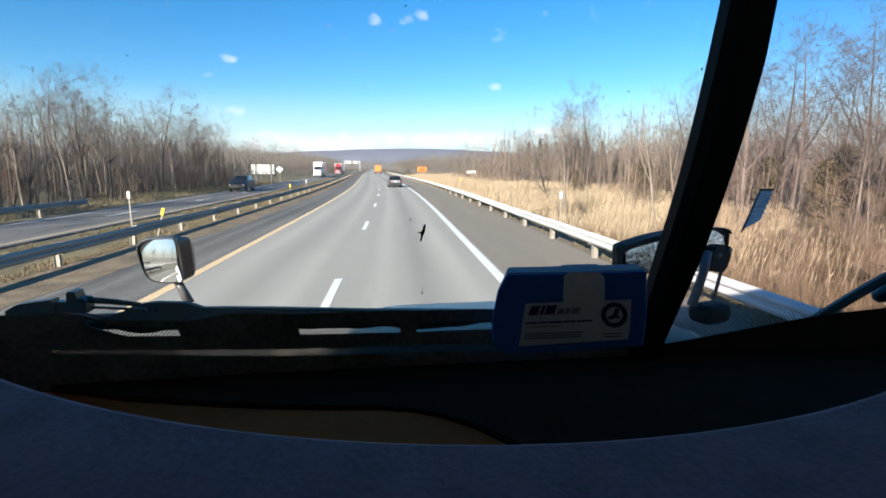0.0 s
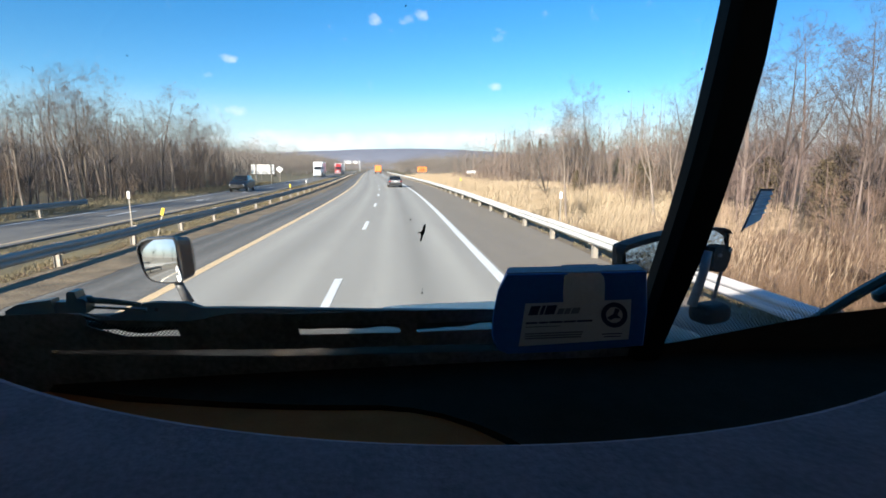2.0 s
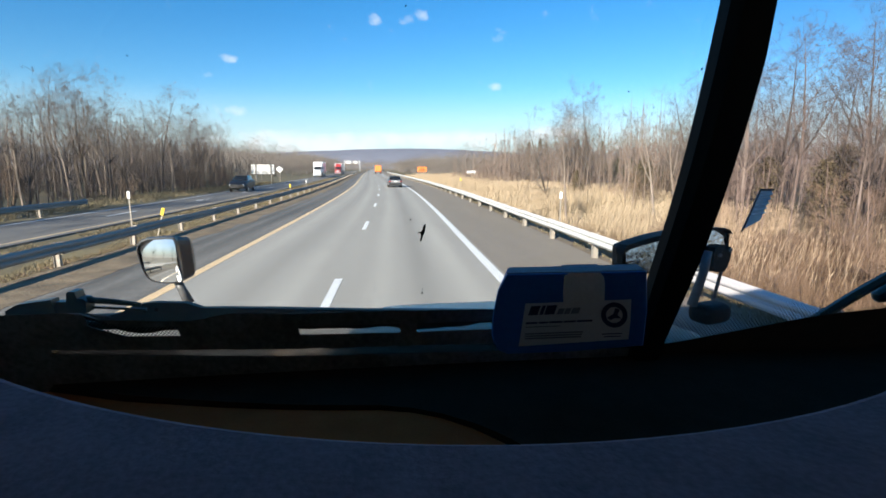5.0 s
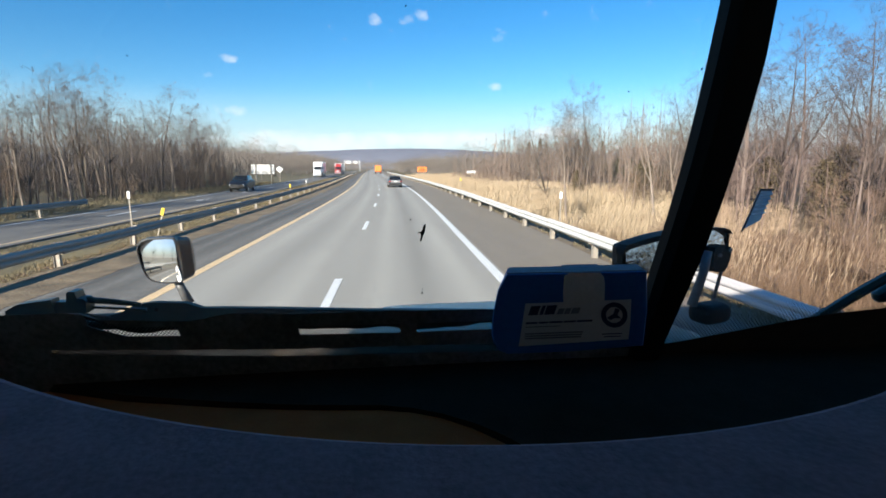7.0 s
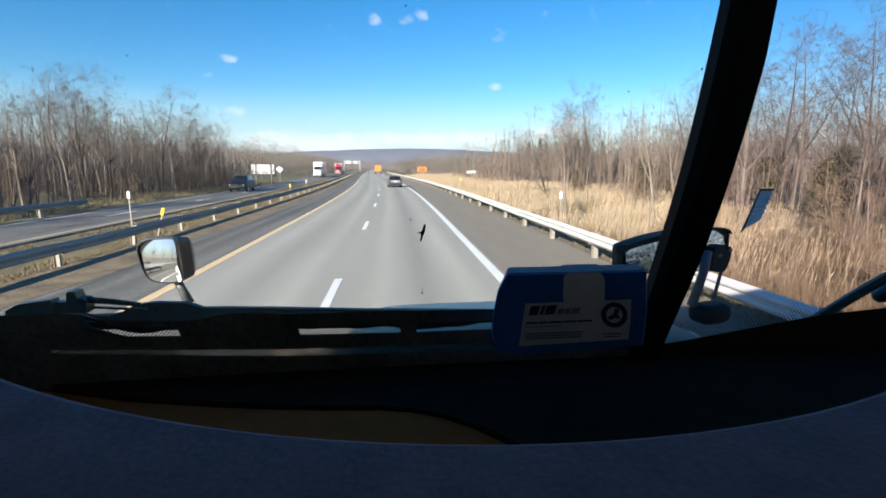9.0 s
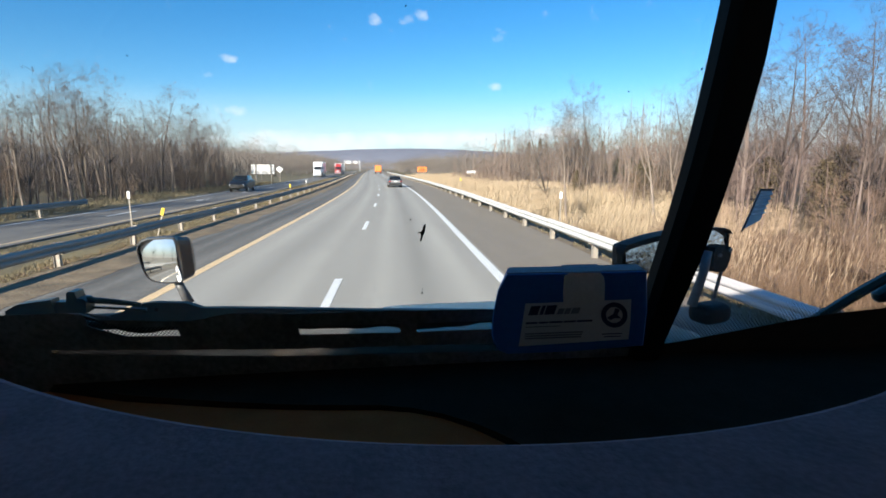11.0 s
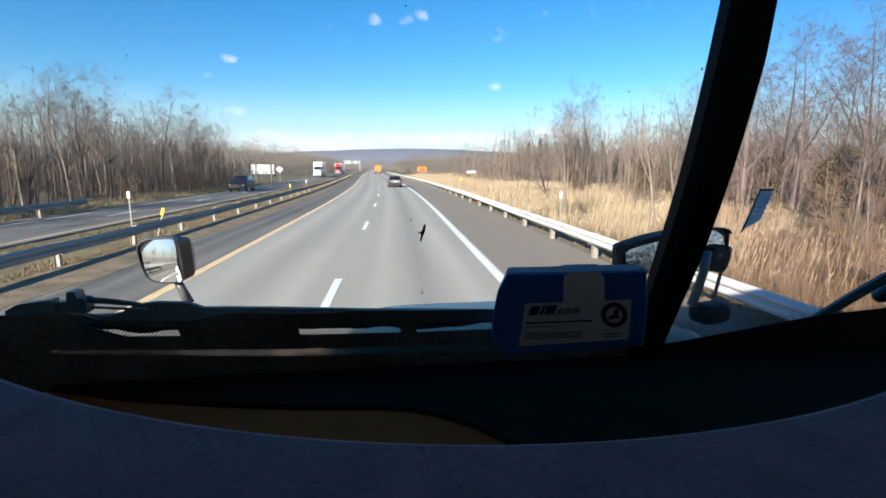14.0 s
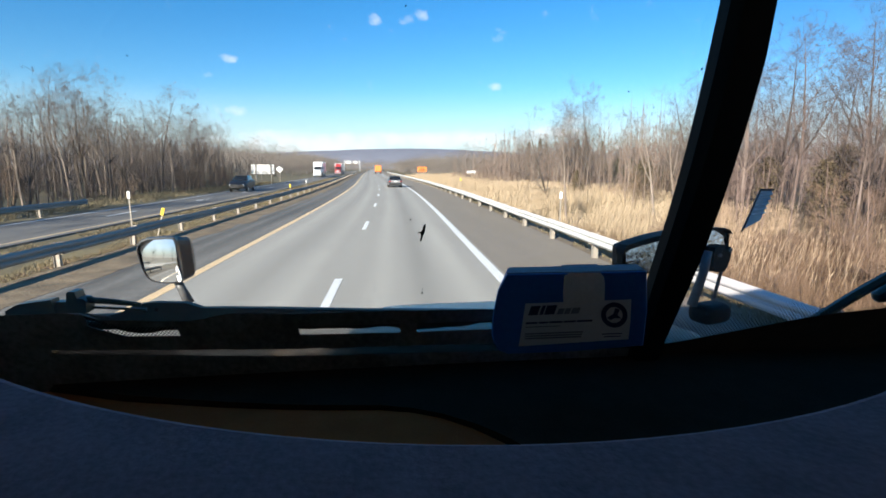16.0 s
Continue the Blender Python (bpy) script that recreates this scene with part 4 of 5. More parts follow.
def sign_gantry(y):
    """A truss over the far carriageway, far off, carrying pale sign panels."""
    b = bend(y)
    root = thing("sign_gantry", pose(b - 1.5, y, 0), "distant overhead sign gantry with pale panels over the far carriageway", "sign gantry")
    for x in (-20.5, -9.5):
        for dy in (-0.6, 0.6):
            part("column", rod([(x, dy, -0.2), (x, dy, 7.8)], 0.16, 8), M_STEEL, root)
        for k in range(4):
            part("cross_brace", rod([(x, -0.6, 0.6 + 1.7 * k), (x, 0.6, 2.3 + 1.7 * k)], 0.06, 6), M_STEEL, root)
    for z in (5.6, 7.2):
        for dy in (-0.6, 0.6):
            part("chord", rod([(-20.5, dy, z), (-9.5, dy, z)], 0.09, 6), M_STEEL, root)
    for k in range(10):
        x = -20.5 + 1.1 * k
        part("cross_brace", rod([(x, -0.6, 5.6 if k % 2 else 7.2), (x + 1.1, -0.6, 7.2 if k % 2 else 5.6)], 0.05, 6), M_STEEL, root)
    for x, w, h, z in ((-17.6, 3.4, 1.9, 6.5), (-12.4, 2.6, 1.7, 6.4)):
        part("sign_panel", block((w, 0.06, h), (x, -0.75, z), 0.02, seg=1), M_SIGNBACK, root)


sign_gantry(360)


# ---- vehicles ----
def wheel(root, x, y, r, w, axis_rim=0.62):
    t = part("tyre", rod([(x - w / 2, y, r), (x - w * 0.4, y, r), (x + w * 0.4, y, r), (x + w / 2, y, r)], [r * 0.9, r, r, r * 0.9], 20), M_TYRE, root)
    part("rim", rod([(x - w / 2 - 0.005, y, r), (x + w / 2 + 0.005, y, r)], r * axis_rim, 14), M_RIM, t)


def loft(sections):
    """A closed skin through rings of points."""
    bm = bmesh.new()
    rings = [[bm.verts.new(p) for p in ring] for ring in sections]
    k = len(rings[0])
    for a, b in zip(rings, rings[1:]):
        for i in range(k):
            bm.faces.new((a[i], a[(i + 1) % k], b[(i + 1) % k], b[i]))
    bm.faces.new(rings[0][::-1])
    bm.faces.new(rings[-1])
    return bm


def car(m, paint, label):
    """A saloon, its nose towards +y, wheels on z 0."""
    root = thing("car", m, label, "car")

    def ring(y, half, z0, z1):
        c = 0.09
        return [(-half + c, y, z0), (half - c, y, z0), (half, y, z0 + c), (half, y, z1 - c * 1.4), (half - c, y, z1), (-half + c, y, z1), (-half, y, z1 - c * 1.4), (-half, y, z0 + c)]

    part("body", loft([ring(-2.3, 0.74, 0.42, 0.86), ring(-2.2, 0.86, 0.26, 0.98), ring(-1.5, 0.90, 0.22, 1.02), ring(0.9, 0.90, 0.22, 0.98), ring(1.9, 0.87, 0.24, 0.84),
                       ring(2.3, 0.70, 0.36, 0.66)]), paint, root, smooth=False)
    part("cabin", loft([[(-0.80, -1.75, 0.98), (0.80, -1.75, 0.98), (0.66, -1.05, 1.38), (-0.66, -1.05, 1.38)],
                        [(-0.82, -1.0, 0.98), (0.82, -1.0, 0.98), (0.66, -0.8, 1.43), (-0.66, -0.8, 1.43)],
                        [(-0.82, 0.4, 0.98), (0.82, 0.4, 0.98), (0.64, 0.1, 1.43), (-0.64, 0.1, 1.43)],
                        [(-0.80, 1.05, 0.96), (0.80, 1.05, 0.96), (0.62, 0.35, 1.36), (-0.62, 0.35, 1.36)]]), M_CARGLASS, root, "dark tinted glass cabin")
    part("roof", block((1.28, 1.35, 0.05), (0, -0.42, 1.44), 0.02), paint, root)
    for s in (-1, 1):
        part("tail_light", block((0.36, 0.06, 0.17), (s * 0.62, -2.27, 0.80), 0.02), M_TAIL, root, "red tail light")
        part("headlight", block((0.34, 0.10, 0.15), (s * 0.56, 2.24, 0.60), 0.03), M_LAMP, root, "clear headlight")
        part("wing_mirror", block((0.18, 0.10, 0.12), (s * 0.98, 0.6, 1.02), 0.03), paint, root)
        for y in (-1.4, 1.4):
            wheel(root, s * 0.80, y, 0.32, 0.21)
    part("grille", block((0.66, 0.06, 0.14), (0, 2.29, 0.56), 0.02), M_DARK, root, "dark grille")
    part("bumper", block((1.62, 0.10, 0.22), (0, -2.30, 0.46), 0.03), M_DARK, root, "dark lower bumper")
    # the sun's reflection on the rear is put into this paler colour
    part("boot_lid", block((1.15, 0.05, 0.26), (0, -2.30, 0.78), 0.02), M_REAR_SHEEN, root, "boot panel coloured paler for sun reflection")
    part("plate", block((0.34, 0.02, 0.16), (0, -2.34, 0.76), 0.004), M_PLATE, root)
    return root


def lorry(m, cab_mat, box_mat, label):
    """A long-nose tractor with a box trailer; its nose towards +y."""
    root = thing("lorry", m, label, "truck")
    cab = part("cab", loft([[(-1.1, 0, 0.9), (1.1, 0, 0.9), (1.1, 0, 3.4), (-1.1, 0, 3.4)], [(-1.1, 2.0, 0.9), (1.1, 2.0, 0.9), (1.05, 1.6, 3.3), (-1.05, 1.6, 3.3)]]), cab_mat, root)
    part("windscreen", block((1.9, 0.03, 0.8), (0, 1.93, 2.45), 0.02, turn=Euler((radians(9), 0, 0)).to_matrix()), M_CARGLASS, cab)
    part("hood", loft([[(-0.95, 2.0, 0.8), (0.95, 2.0, 0.8), (0.9, 2.0, 2.0), (-0.9, 2.0, 2.0)], [(-0.9, 3.6, 0.75), (0.9, 3.6, 0.75), (0.72, 3.45, 1.7), (-0.72, 3.45, 1.7)]]), cab_mat, root)
    part("grille", block((0.9, 0.06, 0.75), (0, 3.58, 1.22), 0.03), M_RIM, root, "bright grille")
    part("bumper", block((2.3, 0.25, 0.35), (0, 3.6, 0.55), 0.05), M_RIM, root)
    part("roof_fairing", loft([[(-1.05, 0.0, 3.3), (1.05, 0.0, 3.3), (1.05, 0, 4.0), (-1.05, 0, 4.0)], [(-1.0, 1.5, 3.25), (1.0, 1.5, 3.25), (0.8, 1.1, 3.5), (-0.8, 1.1, 3.5)]]), cab_mat, root)
    for s in (-1, 1):
        part("headlight", block((0.3, 0.08, 0.25), (s * 0.78, 3.6, 1.1), 0.03), M_LAMP, root)
        part("mirror", block((0.22, 0.1, 0.7), (s * 1.3, 1.8, 2.4), 0.03), M_DARK, root)
        part("fender", block((0.42, 1.15, 0.5), (s * 0.95, 2.85, 1.05), 0.14), cab_mat, root)
        for y in (2.85, -0.4, -1.7, -13.2, -14.5):
            wheel(root, s * 0.98, y, 0.51, 0.32)
    part("trailer", block((2.58, 15.2, 2.75), (0, -8.3, 2.75), 0.03), box_mat, root, "long box trailer")
    part("chassis", block((0.9, 16.0, 0.25), (0, -7.2, 1.15), 0.02), M_DARK, root)
    for s in (-1, 1):
        part("side_skirt", block((0.04, 6.5, 0.7), (s * 1.2, -7.0, 0.95), 0.01), box_mat, root)
    return root


car(pose(bend(66) + 0.72, 66, 0.004, 0, 0, 4.0), M_CARPAINT, "dark grey saloon driving ahead in the same lane")
car(pose(bend(56) - 16.4, 56, 0.004, 0, 0, 180 + 3.5) @ Matrix.Diagonal((1.04, 1.04, 1.18, 1)), M_DARKPAINT, "black sport utility car oncoming on the far carriageway")
lorry(pose(bend(190) - 14.3, 190, 0.004, 0, 0, 180 + 2.5), M_RED, M_LORRY, "oncoming tractor with a red cab and a white trailer")
lorry(pose(bend(138) - 16.6, 138, 0.004, 0, 0, 180 + 5), M_LORRY, M_LORRY, "white oncoming tractor with a white box trailer")


def box_truck(m):
    root = thing("box_truck", m, "orange high-sided truck far ahead on the highway", "truck")
    part("body", block((2.45, 6.0, 2.4), (0, 0, 2.2), 0.05), M_ORANGE, root)
    part("tailgate", block((2.2, 0.08, 1.9), (0, -3.03, 2.2), 0.03), M_ORANGE, root)
    part("cab", block((2.3, 1.9, 1.9), (0, 4.2, 1.9), 0.12), M_ORANGE, root)
    part("chassis", block((1.0, 8.5, 0.3), (0, 0.9, 0.85), 0.02), M_DARK, root)
    for s in (-1, 1):
        part("tail_light", block((0.22, 0.05, 0.14), (s * 1.0, -3.05, 0.85), 0.01), M_TAIL, root)
        for y in (-2.0, -0.8, 4.0):
            wheel(root, s * 1.0, y, 0.5, 0.3)


box_truck(pose(bend(205) + 0.9, 205, 0.004, 0, 0, 4.0))


# ---- beyond the reeds ----
def house(m):
    root = thing("house", m, "small white clapboard house with a grey gabled roof behind trees", "house")
    M_CLAP = material("white_clapboard", (0.78, 0.77, 0.74), 0.7, dark=(0.6, 0.59, 0.56), scale=0.8, fine=12, amount=0.5)
    M_SHINGLE = material("grey_shingle", (0.22, 0.21, 0.21), 0.9, dark=(0.13, 0.13, 0.13), scale=2, fine=20)
    bm = bmesh.new()
    prof = [(-3.5, 0), (3.5, 0), (3.5, 4.6), (0, 7.2), (-3.5, 4.6)]
    a = [bm.verts.new((x, -4.5, z)) for x, z in prof]
    b = [bm.verts.new((x, 4.5, z)) for x, z in prof]
    bm.faces.new(a)
    bm.faces.new(b[::-1])
    for i in range(5):
        bm.faces.new((a[i], a[(i + 1) % 5], b[(i + 1) % 5], b[i]))
    part("wall", bm, M_CLAP, root)
    for s in (-1, 1):
        part("roof", block((4.75, 9.8, 0.16), (s * 1.9, 0, 5.92), 0.02, turn=Euler((0, s * 0.637, 0)).to_matrix()), M_SHINGLE, root)
    for x, z in ((-1.6, 1.6), (1.6, 1.6), (-1.5, 4.0), (1.5, 4.0)):
        w = part("window", block((0.95, 0.08, 1.4), (x, -4.52, z), 0.01, seg=1), M_CLAP, root)
        part("pane", block((0.78, 0.05, 1.22), (x, -4.56, z), 0.0), M_CARGLASS, w, "dark window glass")
    part("chimney", block((0.6, 0.6, 1.6), (0.4, 1.5, 7.4), 0.02), M_SHINGLE, root)


house(pose(bend(150) + 84, 150, lie(84, 150) + 0.4, 0, 0, 12))


def utility_pole(x, y):
    root = thing("utility_pole", pose(bend(y) + x, y, lie(x, y)), "weathered wooden utility pole above the far trees", "utility pole", "utility poles")
    part("pole", rod([(0, 0, -0.5), (0, 0, 5), (0, 0, 11)], [0.16, 0.14, 0.11], 8), M_PALE, root)
    part("crossarm", block((2.4, 0.12, 0.14), (0, 0, 10.2), 0.01, seg=1), M_PALE, root)
    for dx in (-1.0, 0.0, 1.0):
        part("insulator", rod([(dx, 0, 10.26), (dx, 0, 10.5)], 0.05, 6), M_WHITESIGN, root)
    part("transformer", rod([(0.32, -0.1, 8.6), (0.32, -0.1, 9.6)], 0.24, 10), M_SIGNBACK, root, "grey transformer can")


utility_pole(36, 150)
utility_pole(74, 148)


def work_sign(x, y, turn):
    root = thing("work_sign", pose(bend(y) + x, y, lie(x, y), 0, 0, turn), "orange road works sign on two posts beside the highway", "road sign")
    panel = part("sign_panel", block((2.4, 0.04, 1.3), (0, 0, 2.9), 0.02, seg=1), M_ORANGE, root)
    for z, w in ((3.2, 1.0), (2.85, 1.5), (2.55, 1.7)):
        part("lettering_bar", block((w, 0.01, 0.14), (0, -0.025, z)), M_DARK, panel, "dark unreadable lettering")
    for dx in (-0.8, 0.8):
        part("post", block((0.1, 0.08, 3.6), (dx, 0.07, 1.5), 0.01, seg=1), M_POST, root)


work_sign(11.0, 128, 3)


def info_sign(x, y):
    root = thing("info_sign", pose(bend(y) + x, y, lie(x, y)), "low white roadside sign on two posts before the trees", "road sign")
    part("sign_panel", block((2.0, 0.04, 0.5), (0, 0, 2.5), 0.02, seg=1), M_WHITESIGN, root)
    for dx in (-0.75, 0.75):
        part("post", block((0.09, 0.07, 2.9), (dx, 0.06, 1.2), 0.01, seg=1), M_POST, root)


info_sign(19.0, 104)

# ---- the truck cab that carries the camera ----
MID = 0.56                                         # the cab's middle line
LEFT, RIGHT, BACK, TOP = -0.86, 1.98, -1.25, 3.02


def glass_y(z, x=MID):
    """The raked windscreen: how far ahead the glass stands at height z."""
    return 1.0 - (z - 2.165) * 0.357 - 0.02 * (x - MID) ** 2


cab = thing("truck_cab", pose(MID, 0, 0), "dark cab of a long-nose truck with a split windscreen", "truck cab")
cab_inv = Matrix.Translation((-MID, 0, 0))


def cab_part(name, bm, mat, label="", smooth=False, parent=None):
    bmesh.ops.transform(bm, matrix=cab_inv, verts=bm.verts)
    return part(name, bm, mat, parent or cab, label, smooth)


def sheet(x0, x1, z0, z1, off, n=12, skew=None, single=False):
    """A strip of the windscreen's surface, off metres nearer than the glass, 3 mm thick."""
    bm = bmesh.new()
    grid = []
    for d in (0.0, 0.003):
        rows = []
        for i in range(n + 1):
            x = x0 + (x1 - x0) * i / n
            a, b = (z0, z1) if skew is None else skew(x, z0, z1)
            rows.append([bm.verts.new((x, glass_y(z, x) - off + d, z)) for z in (a, b)])
        grid.append(rows)
    f, r = grid
    for i in range(n):
        bm.faces.new((f[i][0], f[i + 1][0], f[i + 1][1], f[i][1]))
    if single:
        bmesh.ops.delete(bm, geom=[v for row in r for v in row], context="VERTS")
        return bm
    for i in range(n):
        bm.faces.new((r[i][0], r[i][1], r[i + 1][1], r[i + 1][0]))
        bm.faces.new((f[i][0], r[i][0], r[i + 1][0], f[i + 1][0]))
        bm.faces.new((f[i][1], f[i + 1][1], r[i + 1][1], r[i][1]))
    bm.faces.new((f[0][0], f[0][1], r[0][1], r[0][0]))
    bm.faces.new((f[n][0], r[n][0], r[n][1], f[n][1]))
    return bm


def centre_post():
    bm = bmesh.new()
    rings = []
    for i in range(15):
        z = 2.06 + (2.90 - 2.06) * i / 14
        bow = -0.028 * max(0.0, math.sin(math.pi * (z - 2.14) / 0.74)) ** 1.2
        high = max(0.0, z - 2.72) / 0.08
        w = 0.0405 - 0.007 * max(0.0, 2.35 - z) / 0.2 - 0.0035 * high
        y = glass_y(z) + bow - 0.012
        x = MID - 0.003 - 0.0045 * high
        rings.append([bm.verts.new(p) for p in ((x - w, y + 0.02, z), (x - w, y - 0.008, z), (x - w * 0.7, y - 0.026, z), (x + w * 0.7, y - 0.026, z), (x + w, y - 0.008, z), (x + w, y + 0.02, z))])
    for a, b in zip(rings, rings[1:]):
        for i in range(6):
            bm.faces.new((a[i], a[(i + 1) % 6], b[(i + 1) % 6], b[i]))
    bm.faces.new(rings[0][::-1])
    bm.faces.new(rings[-1])
    return bm


cab_part("center_post", centre_post(), M_BLACK, "black windscreen post")
cab_part("roof", block((RIGHT - LEFT, 2.1, 0.06), ((LEFT + RIGHT) / 2, -0.25, TOP), 0.02), M_HEADLINER)
cab_part("header", block((RIGHT - LEFT, 0.10, 0.16), ((LEFT + RIGHT) / 2, 0.74, 2.95), 0.02), M_TRIM, "black header above the windscreen")
cab_part("back_wall", block((RIGHT - LEFT, 0.06, 1.9), ((LEFT + RIGHT) / 2, BACK, 2.08), 0.02), M_HEADLINER)
cab_part("sleeper_body", loft([[(LEFT, -1.32, 1.0), (RIGHT, -1.32, 1.0), (RIGHT, -1.32, 4.0), (RIGHT - 0.12, -1.32, 4.12), (LEFT + 0.12, -1.32, 4.12), (LEFT, -1.32, 4.0)],
                               [(LEFT, -1.9, 1.0), (RIGHT, -1.9, 1.0), (RIGHT, -1.9, 4.1), (RIGHT - 0.12, -1.9, 4.22), (LEFT + 0.12, -1.9, 4.22), (LEFT, -1.9, 4.1)],
                               [(LEFT, -3.5, 1.0), (RIGHT, -3.5, 1.0), (RIGHT, -3.5, 4.1), (RIGHT - 0.12, -3.5, 4.22), (LEFT + 0.12, -3.5, 4.22), (LEFT, -3.5, 4.1)]]), M_HOOD, "pale sleeper body behind the cab")
cab_part("roof_fairing", loft([[(LEFT + 0.05, 0.60, 3.06), (RIGHT - 0.05, 0.60, 3.06), (RIGHT - 0.05, 0.60, 3.09), (RIGHT - 0.15, 0.60, 3.11), (LEFT + 0.15, 0.60, 3.11), (LEFT + 0.05, 0.60, 3.09)],
                               [(LEFT, 0.1, 3.06), (RIGHT, 0.1, 3.06), (RIGHT, 0.1, 3.60), (RIGHT - 0.12, 0.1, 3.72), (LEFT + 0.12, 0.1, 3.72), (LEFT, 0.1, 3.60)],
                               [(LEFT, -1.31, 3.06), (RIGHT, -1.31, 3.06), (RIGHT, -1.31, 4.0), (RIGHT - 0.12, -1.31, 4.12), (LEFT + 0.12, -1.31, 4.12), (LEFT, -1.31, 4.0)]]), M_HOOD, "pale roof fairing above the cab")
cab_part("floor_panel", block((RIGHT - LEFT, 2.2, 0.06), ((LEFT + RIGHT) / 2, -0.15, 1.15), 0.02), M_DASH)
for x in (LEFT - 0.03, RIGHT + 0.03):
    cab_part("side_wall", block((0.06, 2.3, 1.0), (x, -0.12, 1.65), 0.01), M_HEADLINER)
    if x < 0:
        # unseen wall added in place of the door window, blocks direct sun
        cab_part("side_wall", block((0.06, 2.26, 0.86), (x, -0.12, 2.58), 0.01), M_HEADLINER)
    else:
        cab_part("side_wall", block((0.06, 1.0, 0.86), (x, -0.75, 2.58), 0.01), M_HEADLINER)
    cab_part("door_pillar", rod([(x, 1.05, 2.1), (x, 0.93, 2.5), (x, 0.75, 2.98)], 0.045, 8), M_TRIM)

# dashboard, black, below the glass
def dashboard():
    bm = bmesh.new()
    rings = []
    prof = [(0.02, 1.25), (0.30, 1.25), (0.36, 2.02), (0.52, 2.10), (0.80, 2.115), (1.04, 2.105), (1.04, 1.2)]
    for i in range(13):
        x = LEFT + (RIGHT - LEFT) * i / 12
        rings.append([bm.verts.new((x, y, z)) for y, z in prof])
    for a, b in zip(rings, rings[1:]):
        for k in range(len(prof)):
            j = (k + 1) % len(prof)
            bm.faces.new((a[k], a[j], b[j], b[k]))
    bm.faces.new(rings[0][::-1])
    bm.faces.new(rings[-1])
    return bm


cab_part("dashboard", dashboard(), M_DASH, "dark brown-black dashboard under the windscreen")
def dash_strip():
    """Black rubber along the glass; its much wider passenger's side stands in for shade on the dash."""
    near = [(-0.81, 1.01), (-0.75, 1.0), (-0.626, 0.955), (-0.52, 0.916), (-0.333, 0.871), (-0.214, 0.849), (-0.137, 0.838)]
    near += [(-0.09 + 0.36 * math.sin(a), 0.42 + 0.413 * math.cos(a)) for a in (0.16 * k for k in range(1, 10))] + [(1.93, 0.42)]
    outline = near + [(1.93, 1.035), (-0.81, 1.035)]
    return loft([[(x, y, z) for x, y in outline] for z in (2.106, 2.124)])


cab_part("dash_strip", dash_strip(), M_TRIM, "black rubber strip, widened to darken the unlit dash")


def mat_edge(x):
    """How far forward the cloth reaches."""
    return min(0.319 + 0.010 * (x - 0.15) + 0.587 * (x - 0.15) ** 2, 0.79)


def dash_mat():
    """Cloth over the instrument hood; its far edge sweeps forward at both ends."""
    bm = bmesh.new()
    n, rows = 48, []
    for i in range(n + 1):
        x = -0.80 + 1.9 * i / n
        edge = mat_edge(x)
        col = []
        for k, (f, dz) in enumerate(((-0.5, 0.0), (0.0, 0.0), (0.55, 0.0), (0.85, 0.001), (0.985, 0.0005), (1.0, -0.0015), (1.0, -0.03), (0.94, -0.05), (-0.5, -0.05))):
            col.append(bm.verts.new((x, edge * f, 2.35 + dz)))
        rows.append(col)
    m = len(rows[0])
    for a, b in zip(rows, rows[1:]):
        for k in range(m):
            j = (k + 1) % m
            bm.faces.new((a[k], a[j], b[j], b[k]))
    bm.faces.new(rows[0][::-1])
    bm.faces.new(rows[-1])
    return bm


cover = thing("dash_cover", pose(0.15, 0.0, 2.30), "blue-grey woven cloth cover on the instrument hood", "dash cover")
cover_inv = Matrix.Translation((-0.15, 0.0, -2.30))
bm = dash_mat()
bmesh.ops.transform(bm, matrix=cover_inv, verts=bm.verts)
part("cloth", bm, M_MAT, cover)
bm = rod([(x, mat_edge(x) - 0.006, 2.332) for x in (-0.80 + 1.9 * i / 48 for i in range(49))], 0.0035, 6)
bmesh.ops.transform(bm, matrix=cover_inv, verts=bm.verts)
part("hem", bm, M_TRIM, cover, "stitched hem")
cab_part("instrument_hood", block((1.2, 0.42, 0.9), (0.15, 0.02, 1.84), 0.03), M_DASH)

# glass, printed borders
def row_two(x, a, b):
    """The lower dotted row climbs a little towards the left."""
    up = -0.022 * (x + 0.15) + 0.034 * max(0.0, -x - 0.25)
    return a + up + 0.003 + 0.022 * max(0.0, -x - 0.2), b + up


def lift(x):
    """How far the upper dotted row stands above its lowest line."""
    return float(np.interp(x, [-0.62, -0.585, -0.562, -0.545, -0.524, -0.42, -0.216, 0.0], [0.052, 0.050, 0.036, 0.029, 0.018, 0.014, 0.005, 0.0]))


left_pane = cab_part("windshield_pane", sheet(LEFT + 0.03, MID - 0.03, 2.11, 2.92, 0.0), M_GLASS)
right_pane = cab_part("windshield_pane", sheet(MID + 0.03, RIGHT - 0.03, 2.11, 2.92, 0.0), M_GLASS_DIM)
for ob in (left_pane, right_pane):
    ob.visible_shadow = False
cab_part("glass_border", sheet(LEFT + 0.02, MID - 0.02, 2.232, 2.268, 0.008, 60, lambda x, a, b: (a + lift(x), b - 0.004 - 0.022 * max(0, x) + 0.07 * max(0, min(0.32, -x - 0.2)) - float(np.interp(x, [-0.60, -0.55, -0.40, -0.32], [0.0, 0.021, 0.021, 0.0]))), True), M_FRIT, "black printed border")
cab_part("glass_border", sheet(LEFT + 0.02, MID - 0.02, 2.180, 2.2105, 0.008, 60, lambda x, a, b: (row_two(x, 0, a)[1], b + lift(x))), M_FRIT, "black printed border")
